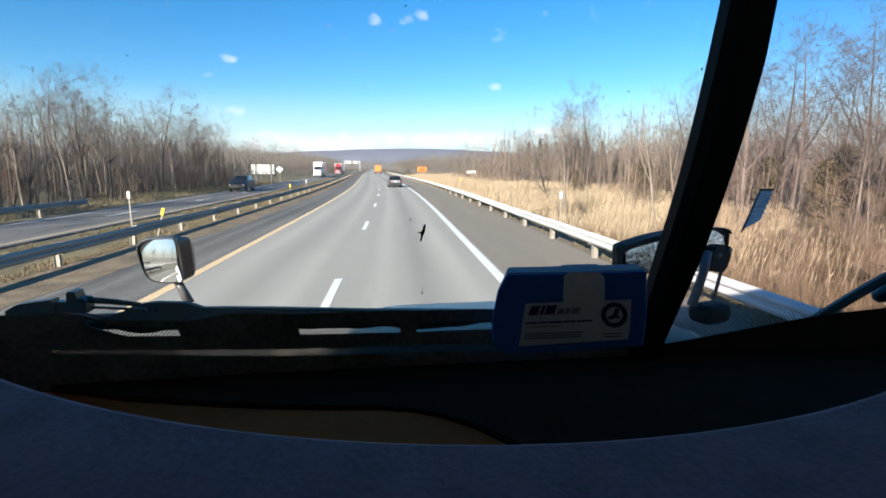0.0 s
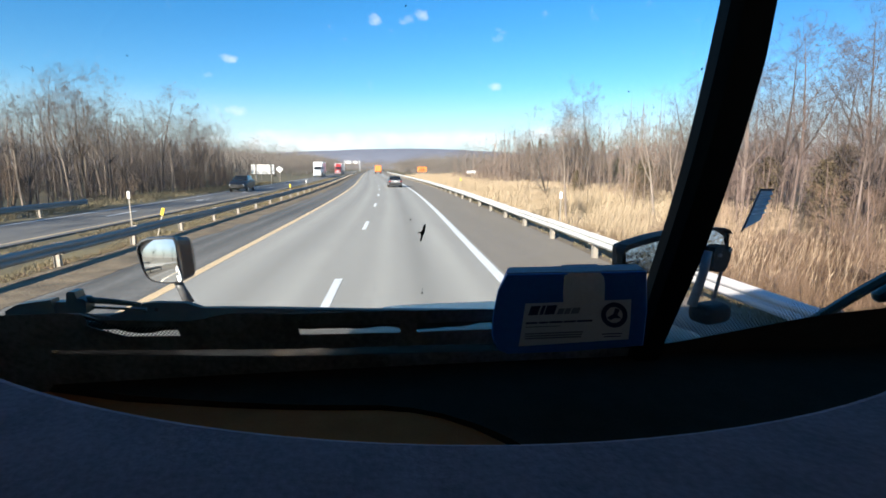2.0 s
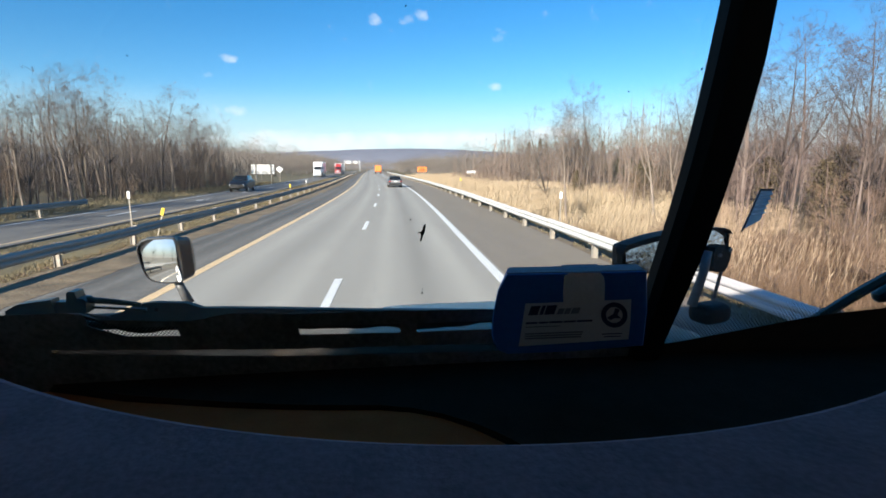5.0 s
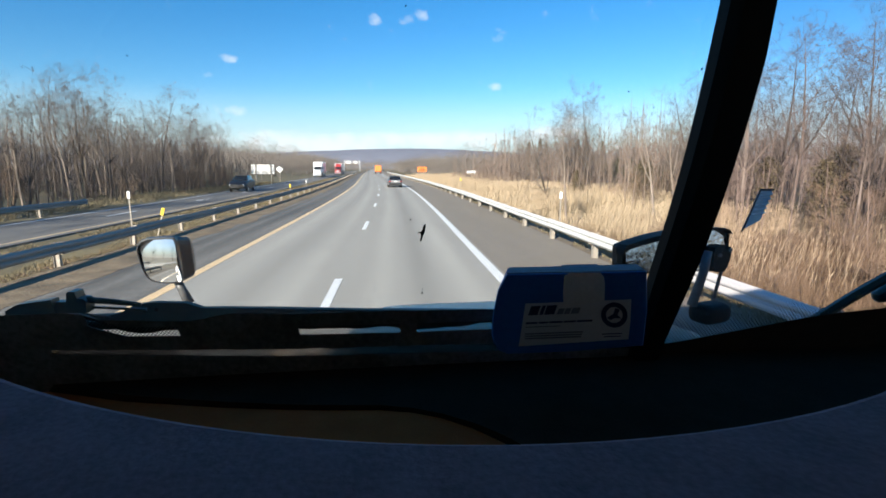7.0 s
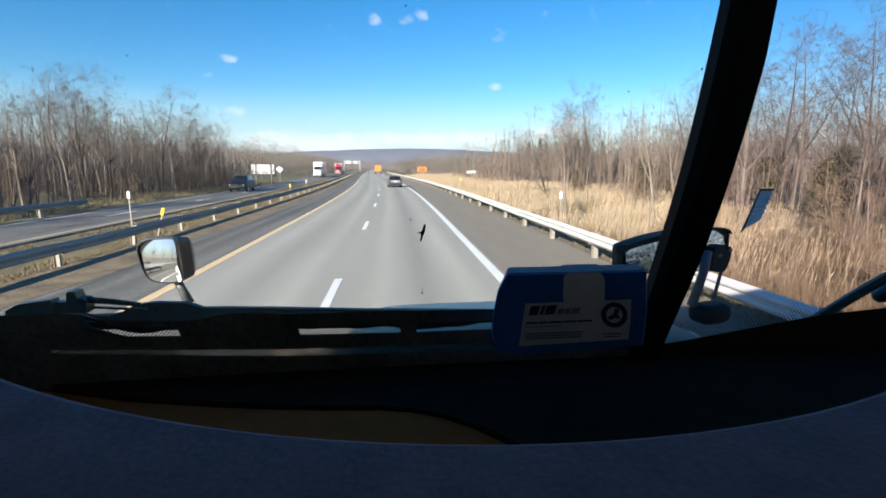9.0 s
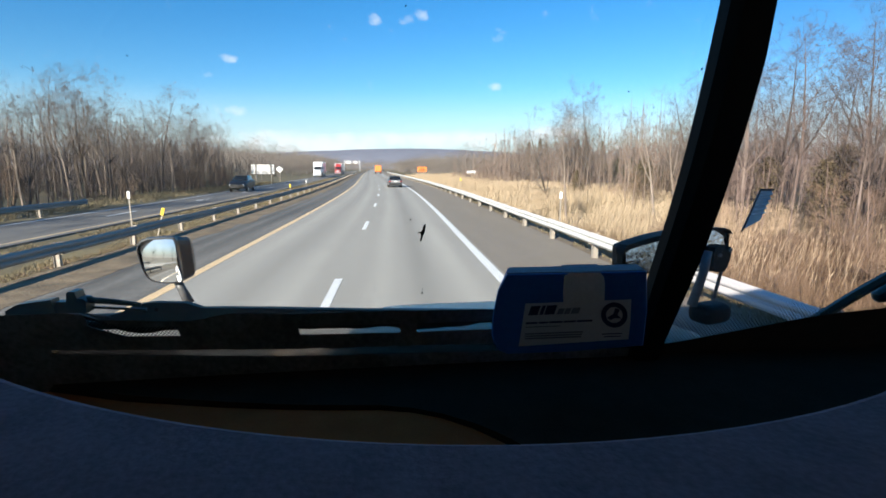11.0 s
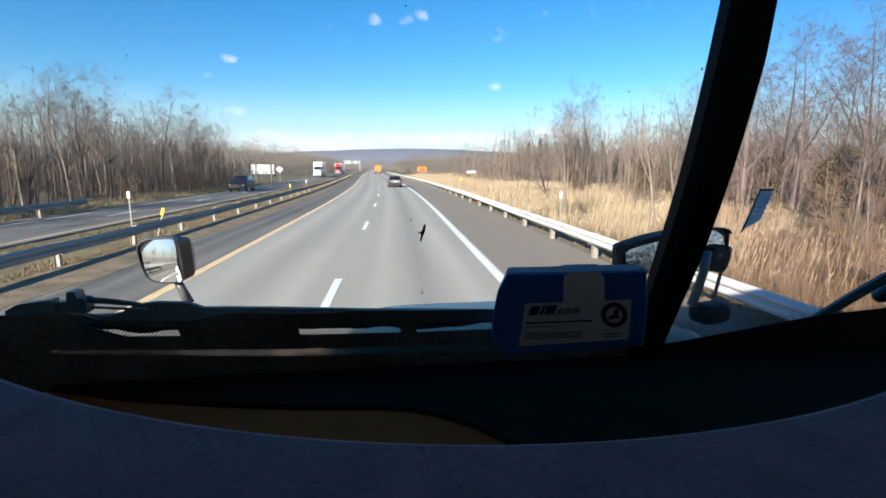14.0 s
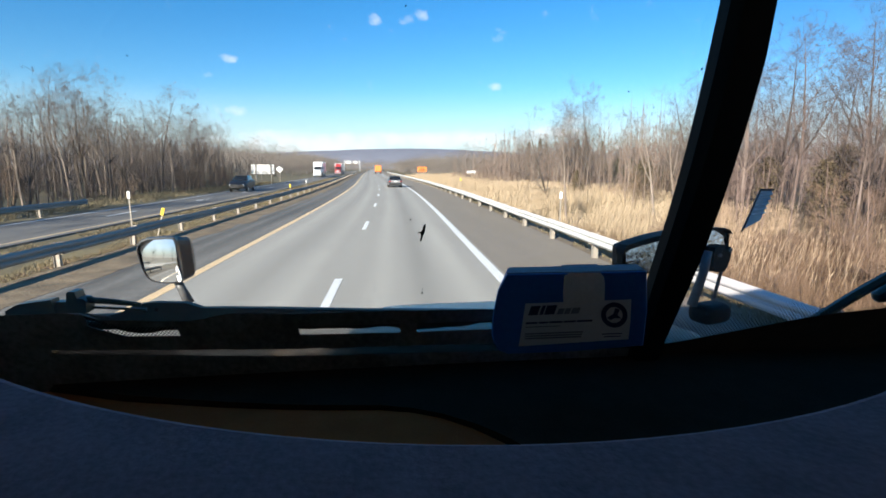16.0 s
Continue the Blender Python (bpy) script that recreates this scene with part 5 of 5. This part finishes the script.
cab_part("glass_border", sheet(LEFT + 0.02, MID - 0.02, 2.09, 2.158, 0.008, 24, lambda x, a, b: (a, row_two(x, b, 0)[0])), M_FRIT, "black printed border")
def row_one(x, a, b):
    """The upper dotted row is ragged along its top, a shape imitating wiper reflections."""
    cut = 0.009 + 0.007 * math.sin(23 * x) * math.sin(9.3 * x + 1.0) + 0.004 * (math.sin(61 * x) > 0.2)
    return a, b - max(0.0, cut)


cab_part("glass_border", sheet(LEFT + 0.02, MID - 0.02, 2.2105, 2.233, 0.006, 60, lambda x, a, b: (row_one(x, a, b)[1] + lift(x), b + lift(x))), M_FRIT, "black printed border")
for x0, x1, solid in ((LEFT + 0.02, -0.580, 1), (-0.580, -0.424, 0), (-0.424, -0.198, 1), (-0.198, 0.005, 0), (0.005, 0.04, 1), (0.04, 0.22, 0), (0.22, MID - 0.02, 1)):
    cab_part("glass_border", sheet(x0, x1, 2.2105, 2.232, 0.008, 16, lambda x, a, b: (a + lift(x), b + lift(x)), not solid), M_FRIT if solid else M_DOTS, "dotted printed border" if not solid else "black printed border")
cab_part("glass_border", sheet(LEFT + 0.02, LEFT + 0.20, 2.158, 2.180, 0.008, 4, row_two), M_FRIT, "black printed border")
cab_part("glass_border", sheet(LEFT + 0.20, -0.44, 2.158, 2.180, 0.008, 12, row_two, True), M_FAINT, "faintly dotted printed border")
cab_part("glass_border", sheet(-0.44, MID - 0.02, 2.158, 2.180, 0.008, 24, row_two, True), M_FINE, "dotted printed border")
cab_part("glass_border", sheet(MID + 0.02, RIGHT - 0.02, 2.08, 2.15, 0.008, 24, lambda x, a, b: (a, b + 0.001 + 0.19 * max(0, min(x - 0.6, 0.36)) + 0.1 * max(0, x - 0.96))), M_TRIM, "black printed border")
cab_part("glass_border", sheet(MID + 0.02, RIGHT - 0.02, 2.15, 2.30, 0.008, 24, lambda x, a, b: (a + 0.001 + 0.19 * max(0, min(x - 0.6, 0.36)) + 0.1 * max(0, x - 0.96), max(b - 0.14 * max(0, x - 0.6), a + 0.012 + 0.19 * max(0, min(x - 0.6, 0.36)) + 0.1 * max(0, x - 0.96))), True), M_COARSE, "dotted printed border")

# long hood ahead of the glass
def hood():
    bm = bmesh.new()
    rows = []
    prof = [(1.06, 2.11), (1.3, 2.10), (1.6, 2.074), (1.9, 2.008), (2.2, 1.90), (2.5, 1.76), (2.8, 1.58), (2.95, 1.35), (2.95, 0.7), (1.06, 0.7)]
    for i in range(17):
        u = -1 + 2 * i / 16
        col = []
        for y, z in prof:
            half = 1.06 - 0.10 * max(0, y - 1.06)
            drop = 0.02 * u * u + 4.0 * max(0.0, abs(u) - (0.20 if u > 0 else 0.6)) ** 2
            col.append(bm.verts.new((MID + half * u, y, z - (drop if z > 1 else 0))))
        rows.append(col)
    m = len(prof)
    for a, b in zip(rows, rows[1:]):
        for k in range(m):
            j = (k + 1) % m
            bm.faces.new((a[k], a[j], b[j], b[k]))
    bm.faces.new(rows[0][::-1])
    bm.faces.new(rows[-1])
    return bm


cab_part("hood", hood(), M_HOOD, "pale hood crest", smooth=True)
for s in (-1, 1):
    for y in (2.15, -2.9):
        wheel(cab, s * 0.98, y, 0.52, 0.30)
    cab_part("chassis_rail", block((0.10, 5.6, 0.25), (MID + s * 0.4, -0.6, 0.78), 0.01), M_DARK)
    cab_part("fender", block((0.5, 1.3, 0.5), (MID + s * 1.05, 2.15, 1.35), 0.18, seg=4), M_HOOD, "pale front fender", smooth=True)


def fender_mirror(m, label):
    """A squarish convex mirror that narrows downwards, its shell showing on the far side, on a short round arm."""
    root = thing("fender_mirror", m, label, "mirror", "fender mirrors")
    rim = rounded([(-0.082, 0.082), (0.046, 0.088), (0.058, 0.078), (0.066, -0.040), (0.066, -0.080), (0.006, -0.080), (-0.046, -0.068), (-0.066, -0.020)])
    back = [(0.026 + x * 0.80 + 0.008 * (x > 0), z * 0.90) for x, z in rim]
    inner = [(x * 0.92 - 0.002, z * 0.92) for x, z in rim]
    rings = [[(x, 0.006, z) for x, z in inner], [(x, -0.004, z) for x, z in inner], [(x, -0.003, z) for x, z in rim], [(x * 1.02, 0.010, z * 1.02) for x, z in rim],
             [(x, 0.06, z) for x, z in back], [(0.02 + x * 0.75, 0.085, z * 0.75) for x, z in back]]
    part("housing", loft(rings), M_SHELL, root, "glossy black shell")
    g = dish(inner, 0.007, 0.001)
    bmesh.ops.rotate(g, cent=(0, 0, 0), matrix=Euler((radians(-3.4), 0, radians(-5))).to_matrix(), verts=g.verts)
    part("mirror_glass", g, M_CHROME, root, "convex mirror glass", smooth=True)
    # added white strip imitates the bright reflection at the glass's edge
    part("highlight_strip", loft([[(x, y, z) for x, z in rounded([(0.050, -0.006), (0.060, -0.030), (0.066, -0.066), (0.060, -0.074), (0.050, -0.070)])] for y in (-0.010, 0.0)]), M_LORRY, root, "white strip standing in for a bright reflection")
    part("arm", rod([(0.030, 0.04, -0.070), (0.044, 0.04, -0.110), (0.066, 0.04, -0.165)], [0.015, 0.015, 0.019], 12), M_BRACKET_DARK, root, "dark grey round support arm", smooth=True)
    return root


fender_mirror(pose(-0.820, 1.75, 2.226, 0, 0, 3), "square black fender mirror on the hood, reflecting road and sky")


def wide_mirror():
    """A broad convex mirror in a black shell with a deep visor, half hidden by the centre post."""
    root = thing("fender_mirror", pose(0.985, 1.600, 2.260, 0, 0, 17), "wide black fender mirror with a deep visor, beyond the centre post", "mirror", "fender mirrors")
    rim = [(-0.249, 0.007), (-0.248, 0.022), (-0.240, 0.031), (-0.220, 0.038), (-0.155, 0.050), (-0.075, 0.062), (0.072, 0.076), (0.215, 0.069), (0.242, 0.064), (0.257, 0.050), (0.260, -0.010), (0.250, -0.048), (0.233, -0.073), (0.185, -0.086), (-0.113, -0.072), (-0.244, -0.059)]
    inner = [(x * 0.982, z * 0.96) for x, z in rim]
    rings = [[(x, 0.002, z) for x, z in inner], [(x, -0.008, z) for x, z in inner], [(x, -0.008, z) for x, z in rim],
             [(x * 0.985, 0.02, z) for x, z in rim], [(x * 0.93, 0.06, z * 0.95) for x, z in rim], [(x * 0.7, 0.10, z * 0.8) for x, z in rim]]
    part("housing", loft(rings), M_BLACK, root)
    g = dish(inner, 0.005, -0.010)
    bmesh.ops.rotate(g, cent=(0, 0, 0), matrix=Euler((radians(-7), 0, radians(2))).to_matrix(), verts=g.verts)
    part("mirror_glass", g, M_CHROME_DIM, root, "rippled convex mirror glass with glints mottled into its colour", smooth=True)
    # the visor: a black hood along the sloping top, deep on the outer end
    top = [(-0.252, 0.004), (-0.251, 0.022), (-0.240, 0.036), (-0.160, 0.053), (-0.075, 0.064), (0.072, 0.078), (0.215, 0.073), (0.243, 0.066), (0.259, 0.050)]
    low = [(-0.246, 0.004), (-0.244, 0.012), (-0.226, 0.022), (-0.160, 0.034), (-0.075, 0.046), (0.072, 0.066), (0.215, 0.066), (0.240, 0.060), (0.254, 0.048)]
    part("visor", loft([[(x, y, z) for x, z in top + low[::-1]] for y in (-0.018, 0.02)]), M_BLACK, root, "black visor")
    clamp = rounded([(0.135, 0.006), (0.17, 0.014), (0.190, 0.016), (0.196, -0.006), (0.206, 0.010), (0.224, 0.008), (0.226, -0.030), (0.208, -0.078), (0.196, -0.084), (0.140, -0.080)], 1)
    part("bracket", loft([[(x, y, z) for x, z in clamp] for y in (-0.045, -0.012)]), M_BLACK, root, "dark scuffed clamp")
    for x, z in ((0.165, -0.020), (0.216, -0.004)):
        part("bolt", rod([(x, -0.052, z), (x, -0.044, z)], 0.007, 10), M_BRACKET_DARK, root)
    part("arm", rod([(0.096, -0.05, 0.000), (0.088, -0.05, -0.070), (0.066, -0.03, -0.20)], [0.016, 0.015, 0.017], 10), M_BRACKET, root, "grey support arm", smooth=True)
    part("brace", rod([(0.222, -0.02, -0.06), (0.214, -0.02, -0.090), (0.190, -0.02, -0.19)], 0.0065, 8), M_BRACKET, root, "thin grey brace", smooth=True)
    part("foot", block((0.14, 0.10, 0.075), (0.200, 0.0, -0.250), 0.03, seg=3), M_BLACK, root, "dark mounting foot")


wide_mirror()


# wipers
def wiper(points, label, knob=None, thick=0.0065):
    root = thing("wiper", None, label, "wiper", "wipers")
    part("arm", rod(points, thick, 6), M_WIPER, root)
    part("blade", rod([Vector(p) + Vector((0, 0.010, -0.011)) for p in points], 0.004, 5), M_TRIM, root)
    if knob:
        part("pivot", block((0.030, 0.025, 0.036), knob, 0.012, turn=Euler((0, radians(20), 0)).to_matrix()), M_WIPER, root)
    return root


def left_wiper():
    root = thing("wiper", pose(-0.62, 0.985, 2.29), "dark green-black wiper arm and pivot resting across the lower glass", "wiper", "wipers")
    part("arm", rod([(0.012, 0, 0.004), (0.06, 0.002, -0.002), (0.110, 0.004, -0.010)], [0.0070, 0.0060, 0.0045], 8), M_WIPER, root, smooth=True)
    part("blade", rod([(0.015, 0.006, -0.013), (0.07, 0.008, -0.018), (0.118, 0.008, -0.022)], 0.0028, 6), M_WIPER, root)
    part("pivot", loft([[(x, y, z) for x, z in ((-0.018, -0.010), (-0.015, 0.020), (-0.011, 0.024), (0.000, 0.023), (0.003, 0.010), (0.014, 0.009), (0.019, 0.004), (0.018, -0.018), (0.012, -0.022), (-0.008, -0.020))] for y in (-0.014, 0.014)]), M_WIPER, root)
    part("linkage", loft([[(x, y, z) for x, z in ((-0.040, -0.020), (-0.040, 0.003), (-0.016, 0.002), (0.006, -0.012), (0.010, -0.024), (-0.010, -0.028))] for y in (-0.008, 0.010)]), M_WIPER, root)
    part("arm_cover", loft([[(x, y, z) for x, z in ((-0.128, -0.030), (-0.130, -0.012), (-0.108, 0.000), (-0.046, 0.008), (-0.040, -0.020))] for y in (-0.012, 0.012)]), M_WIPER, root, "dark green plastic cover")
    part("hose", rod([(-0.15, 0, -0.040), (-0.135, 0, -0.022), (-0.122, 0.002, -0.030)], 0.004, 6), M_TRIM, root)
    part("bolt", rod([(-0.092, -0.016, -0.028), (-0.092, -0.010, -0.028)], 0.003, 8), M_BRACKET, root)


left_wiper()
right_wiper = wiper([(0.955, 1.006, 2.180), (1.008, 0.996, 2.2225), (1.052, 0.980, 2.264), (1.099, 0.964, 2.304), (1.24, 0.93, 2.39)], "black wiper arm rising across the glass", thick=0.0115)
part("pivot", block((0.05, 0.03, 0.030), (1.125, 0.985, 2.262), 0.012, turn=Euler((0, radians(-32), 0)).to_matrix()), M_WIPER, right_wiper)


def cowl_hump():
    """A raised step of the cowl behind the lower glass, with two moulded holes."""
    outline = [(-0.66, 2.226), (-0.86, 2.226), (-0.86, 2.238), (-0.60, 2.244), (-0.582, 2.247), (-0.564, 2.258), (-0.540, 2.2655), (-0.512, 2.2685), (-0.449, 2.2655), (-0.432, 2.260), (-0.416, 2.253), (-0.368, 2.2525), (-0.25, 2.248), (-0.066, 2.239), (0.20, 2.230), (0.30, 2.222), (0.30, 2.216), (-0.33, 2.226), (-0.36, 2.212), (-0.63, 2.212)]
    return loft([[(x, y, z) for x, z in outline] for y in (1.06, 1.045)])


cab_part("cowl", cowl_hump(), M_COWL, "grey-black cowl hump")
for x, r in ((-0.530, 0.006), (-0.508, 0.0042)):
    cab_part("cowl_hole", rod([(x, 1.0445, 2.2535), (x, 1.043, 2.2535)], r, 12), M_TRIM)


for points, thick, mat in (([(-0.675, 0.985, 2.262), (-0.62, 0.985, 2.266), (-0.568, 0.985, 2.258)], 0.0022, M_BRACKET), ([(-0.75, 0.992, 2.226), (-0.68, 0.992, 2.225)], 0.003, M_BRACKET),
                           ([(-0.80, 0.99, 2.245), (-0.66, 0.99, 2.247), (-0.56, 0.995, 2.238)], 0.006, M_WIPER)):
    cab_part("linkage", rod(points, thick, 6), mat, "wiper linkage rod")


# blue box held by tape in the corner of the glass
def carton():
    root = thing("carton", pose(0.304, 0.80, 2.307, -9, -1.2, -14), "blue cardboard box with a white label, taped against the windscreen", "box")
    M_BLUE = material("blue_carton", (0.014, 0.14, 0.47), 0.55, dark=(0.009, 0.09, 0.33), scale=15, fine=120, amount=0.5)
    M_PAPER = material("white_label_paper", (0.72, 0.73, 0.74), 0.7, dark=(0.56, 0.57, 0.58), scale=20, fine=150, amount=0.4)
    M_INK = plain("dark_blue_ink", (0.03, 0.035, 0.10), 0.7)
    M_TAPE = material("translucent_tape", (0.74, 0.74, 0.71), 0.4, dark=(0.55, 0.55, 0.53), scale=40, fine=200, amount=0.5)
    M_TOP = material("grey_carton_top", (0.22, 0.23, 0.25), 0.8, dark=(0.12, 0.13, 0.16), scale=30, fine=150, amount=0.7)
    M_FADED = plain("faded_grey_ink", (0.22, 0.23, 0.27), 0.7)
    face = [(-0.111, 0.058), (0.121, 0.066), (0.122, 0.0), (0.116, -0.058), (0.0, -0.072), (-0.108, -0.080), (-0.124, -0.074), (-0.133, -0.060), (-0.137, -0.045), (-0.134, -0.010), (-0.126, 0.030)]

    def ring(k, y, up=0.0):
        return [(x * k, y, z * k + (up if z > 0.05 else 0.0)) for x, z in face]

    part("box_body", loft([ring(0.985, -0.032), ring(1.0, -0.0295), ring(1.0, 0.01, 0.004), ring(0.99, 0.026, 0.008)]), M_BLUE, root)
    part("box_edge", loft([[(-0.110, -0.027, 0.0590), (0.119, -0.027, 0.0668), (0.118, 0.026, 0.0745), (-0.108, 0.026, 0.0665)], [(-0.110, -0.027, 0.0604), (0.119, -0.027, 0.0682), (0.118, 0.026, 0.0760), (-0.108, 0.026, 0.0680)]]), M_TOP, root, "grey top edge")

    def flat(name, pts, mat, lift, label="", parent=None):
        """A thin patch on the box's face."""
        return part(name, loft([[(x, -0.0325 - lift, z) for x, z in pts], [(x, -0.0335 - lift, z) for x, z in pts]]), mat, parent or root, label)

    sheet_of = flat("label", [(-0.0785, 0.0085), (0.096, 0.0190), (0.0945, -0.020), (0.0915, -0.0475), (-0.0895, -0.0655), (-0.084, -0.030)], M_PAPER, 0.0, "white printed label")

    def bar(x0, x1, z0, z1, mat=M_INK, slant=0.0):
        up = 0.07
        flat("ink_bar", [(x0, z0 + up * x0), (x1, z0 + up * x1), (x1 + slant, z1 + up * x1), (x0 + slant, z1 + up * x0)], mat, 0.0012, "", sheet_of)

    for x0, x1 in ((-0.074, -0.058), (-0.055, -0.049), (-0.047, -0.030)):
        bar(x0, x1, -0.0065, 0.0095, M_INK, 0.0055)
    for x0, x1 in ((-0.026, -0.016), (-0.014, -0.005), (-0.003, 0.010)):
        bar(x0, x1, -0.007, 0.003, M_FADED, 0.004)
    for x0, x1 in ((-0.078, -0.058), (-0.056, -0.040), (-0.038, -0.016), (-0.014, 0.006), (0.008, 0.033)):
        bar(x0, x1, -0.0215, -0.0185)
    bar(-0.078, -0.020, -0.0275, -0.0262, M_FADED)
    for z in (-0.0385, -0.0425, -0.0465):
        bar(-0.079, 0.018 - 0.4 * (-0.0385 - z), z - 0.0012, z + 0.0012, M_FADED)
    bar(0.049, 0.081, -0.0445, -0.0430)
    bar(0.052, 0.079, -0.0490, -0.0475)
    emblem = bmesh.new()
    rings = [[emblem.verts.new((0.0685 + r * math.cos(a), y, -0.0075 + r * math.sin(a))) for a in (2 * math.pi * k / 28 for k in range(28))]
             for r, y in ((0.0135, -0.0339), (0.0135, -0.0350), (0.0212, -0.0350), (0.0212, -0.0339))]
    for a, b in zip(rings, rings[1:]):
        for k in range(28):
            emblem.faces.new((a[k], a[(k + 1) % 28], b[(k + 1) % 28], b[k]))
    part("round_emblem", emblem, M_INK, sheet_of)
    flat("emblem_shape", [(0.0685 + a, -0.0075 + b) for a, b in ((-0.012, -0.005), (-0.002, 0.001), (0.002, 0.012), (0.009, 0.009), (0.005, 0.0), (0.012, -0.006), (0.002, -0.005), (-0.006, -0.009))], M_INK, 0.0012, "", sheet_of)
    flat("tape_strip", [(-0.0145, 0.0028), (0.0522, 0.0155), (0.0530, 0.040), (0.0515, 0.056), (0.0450, 0.0635), (-0.006, 0.0620), (-0.0135, 0.056), (-0.0155, 0.030)], M_TAPE, 0.0024, "greyish tape")
    # tape on top uses the darker edge colour to offset bright skylight
    part("tape_strip", loft([[(-0.011, -0.030, z + 0.0600), (0.048, -0.030, z + 0.0630), (0.050, 0.026, z + 0.0730), (-0.013, 0.026, z + 0.0708)] for z in (0.0016, 0.0028)]), M_TOP, root, "greyish tape")


carton()


def sticker():
    root = thing("sticker", None, "narrow striped grey sticker on the windscreen", "sticker")
    M_ST = see_through("grey_sticker", (0.30, 0.35, 0.36))
    M_SL = see_through("pale_sticker_stripe", (0.62, 0.68, 0.72))
    M_SD = see_through("dark_sticker_edge", (0.03, 0.04, 0.05))

    def at(u, v):
        z = 2.508 - 0.082 * v
        x = 0.696 + 0.028 * u - 0.006 * v + 0.004 * u * v
        return x, z
    bm = bmesh.new()
    bm.faces.new([bm.verts.new((x, glass_y(z, x) - 0.006, z)) for x, z in (at(0, 0), at(1, 0), at(1, 0.75), at(0, 1))])
    part("backing", bm, M_ST, root)
    for k in range(5):
        b = bmesh.new()
        v0 = 0.07 + 0.115 * k
        b.faces.new([b.verts.new((x, glass_y(z, x) - 0.008, z)) for x, z in (at(0.22, v0 + 0.04), at(1.06, v0), at(1.06, v0 + 0.045), at(0.22, v0 + 0.08))])
        part("stripe", b, M_SL, root)
    for corners in ((at(-0.05, 0), at(0.09, 0), at(0.09, 0.98), at(-0.05, 1.08)), (at(-0.05, -0.03), at(1.02, -0.03), at(1.0, 0.025), at(-0.05, 0.025))):
        b = bmesh.new()
        b.faces.new([b.verts.new((x, glass_y(z, x) - 0.009, z)) for x, z in corners])
        part("dark_edge", b, M_SD, root)


sticker()


SPECKS = ((0.512, 2.712, 0.0018, 0.002), (0.393, 2.676, 0.0015, 0.0015), (0.795, 2.688, 0.0016, 0.002), (0.444, 2.652, 0.0012, 0.0016), (-0.385, 2.711, 0.0012, 0.0014),
          (0.02, 2.786, 0.0014, 0.0014), (0.505, 2.672, 0.001, 0.0014), (0.30, 2.60, 0.001, 0.0012), (-0.15, 2.62, 0.0009, 0.001), (-0.55, 2.56, 0.001, 0.0012))


def smear():
    root = thing("insect_smear", None, "dark squashed insect smear on the windscreen", "dirt")
    M_SP = plain("dark_smear", (0.02, 0.018, 0.015), 0.9)
    rnd2 = random.Random(5)
    for (x, z, w, h) in SPECKS + ((0.052, 2.440, 0.0025, 0.009), (0.050, 2.430, 0.004, 0.008), (0.048, 2.421, 0.002, 0.009), (0.045, 2.431, 0.004, 0.0016), (0.027, 2.456, 0.0016, 0.0016), (0.050, 2.303, 0.0014, 0.003), (0.051, 2.311, 0.001, 0.0016)):
        b = bmesh.new()
        vs = []
        for k in range(10):
            a = 2 * math.pi * k / 10
            r = rnd2.uniform(0.7, 1.15)
            zz = z + h * r * math.sin(a)
            vs.append(b.verts.new((x + w * r * math.cos(a) + 0.25 * (zz - z), glass_y(zz, x) - 0.006, zz)))
        b.faces.new(vs)
        part("speck", b, M_SP, root)


smear()
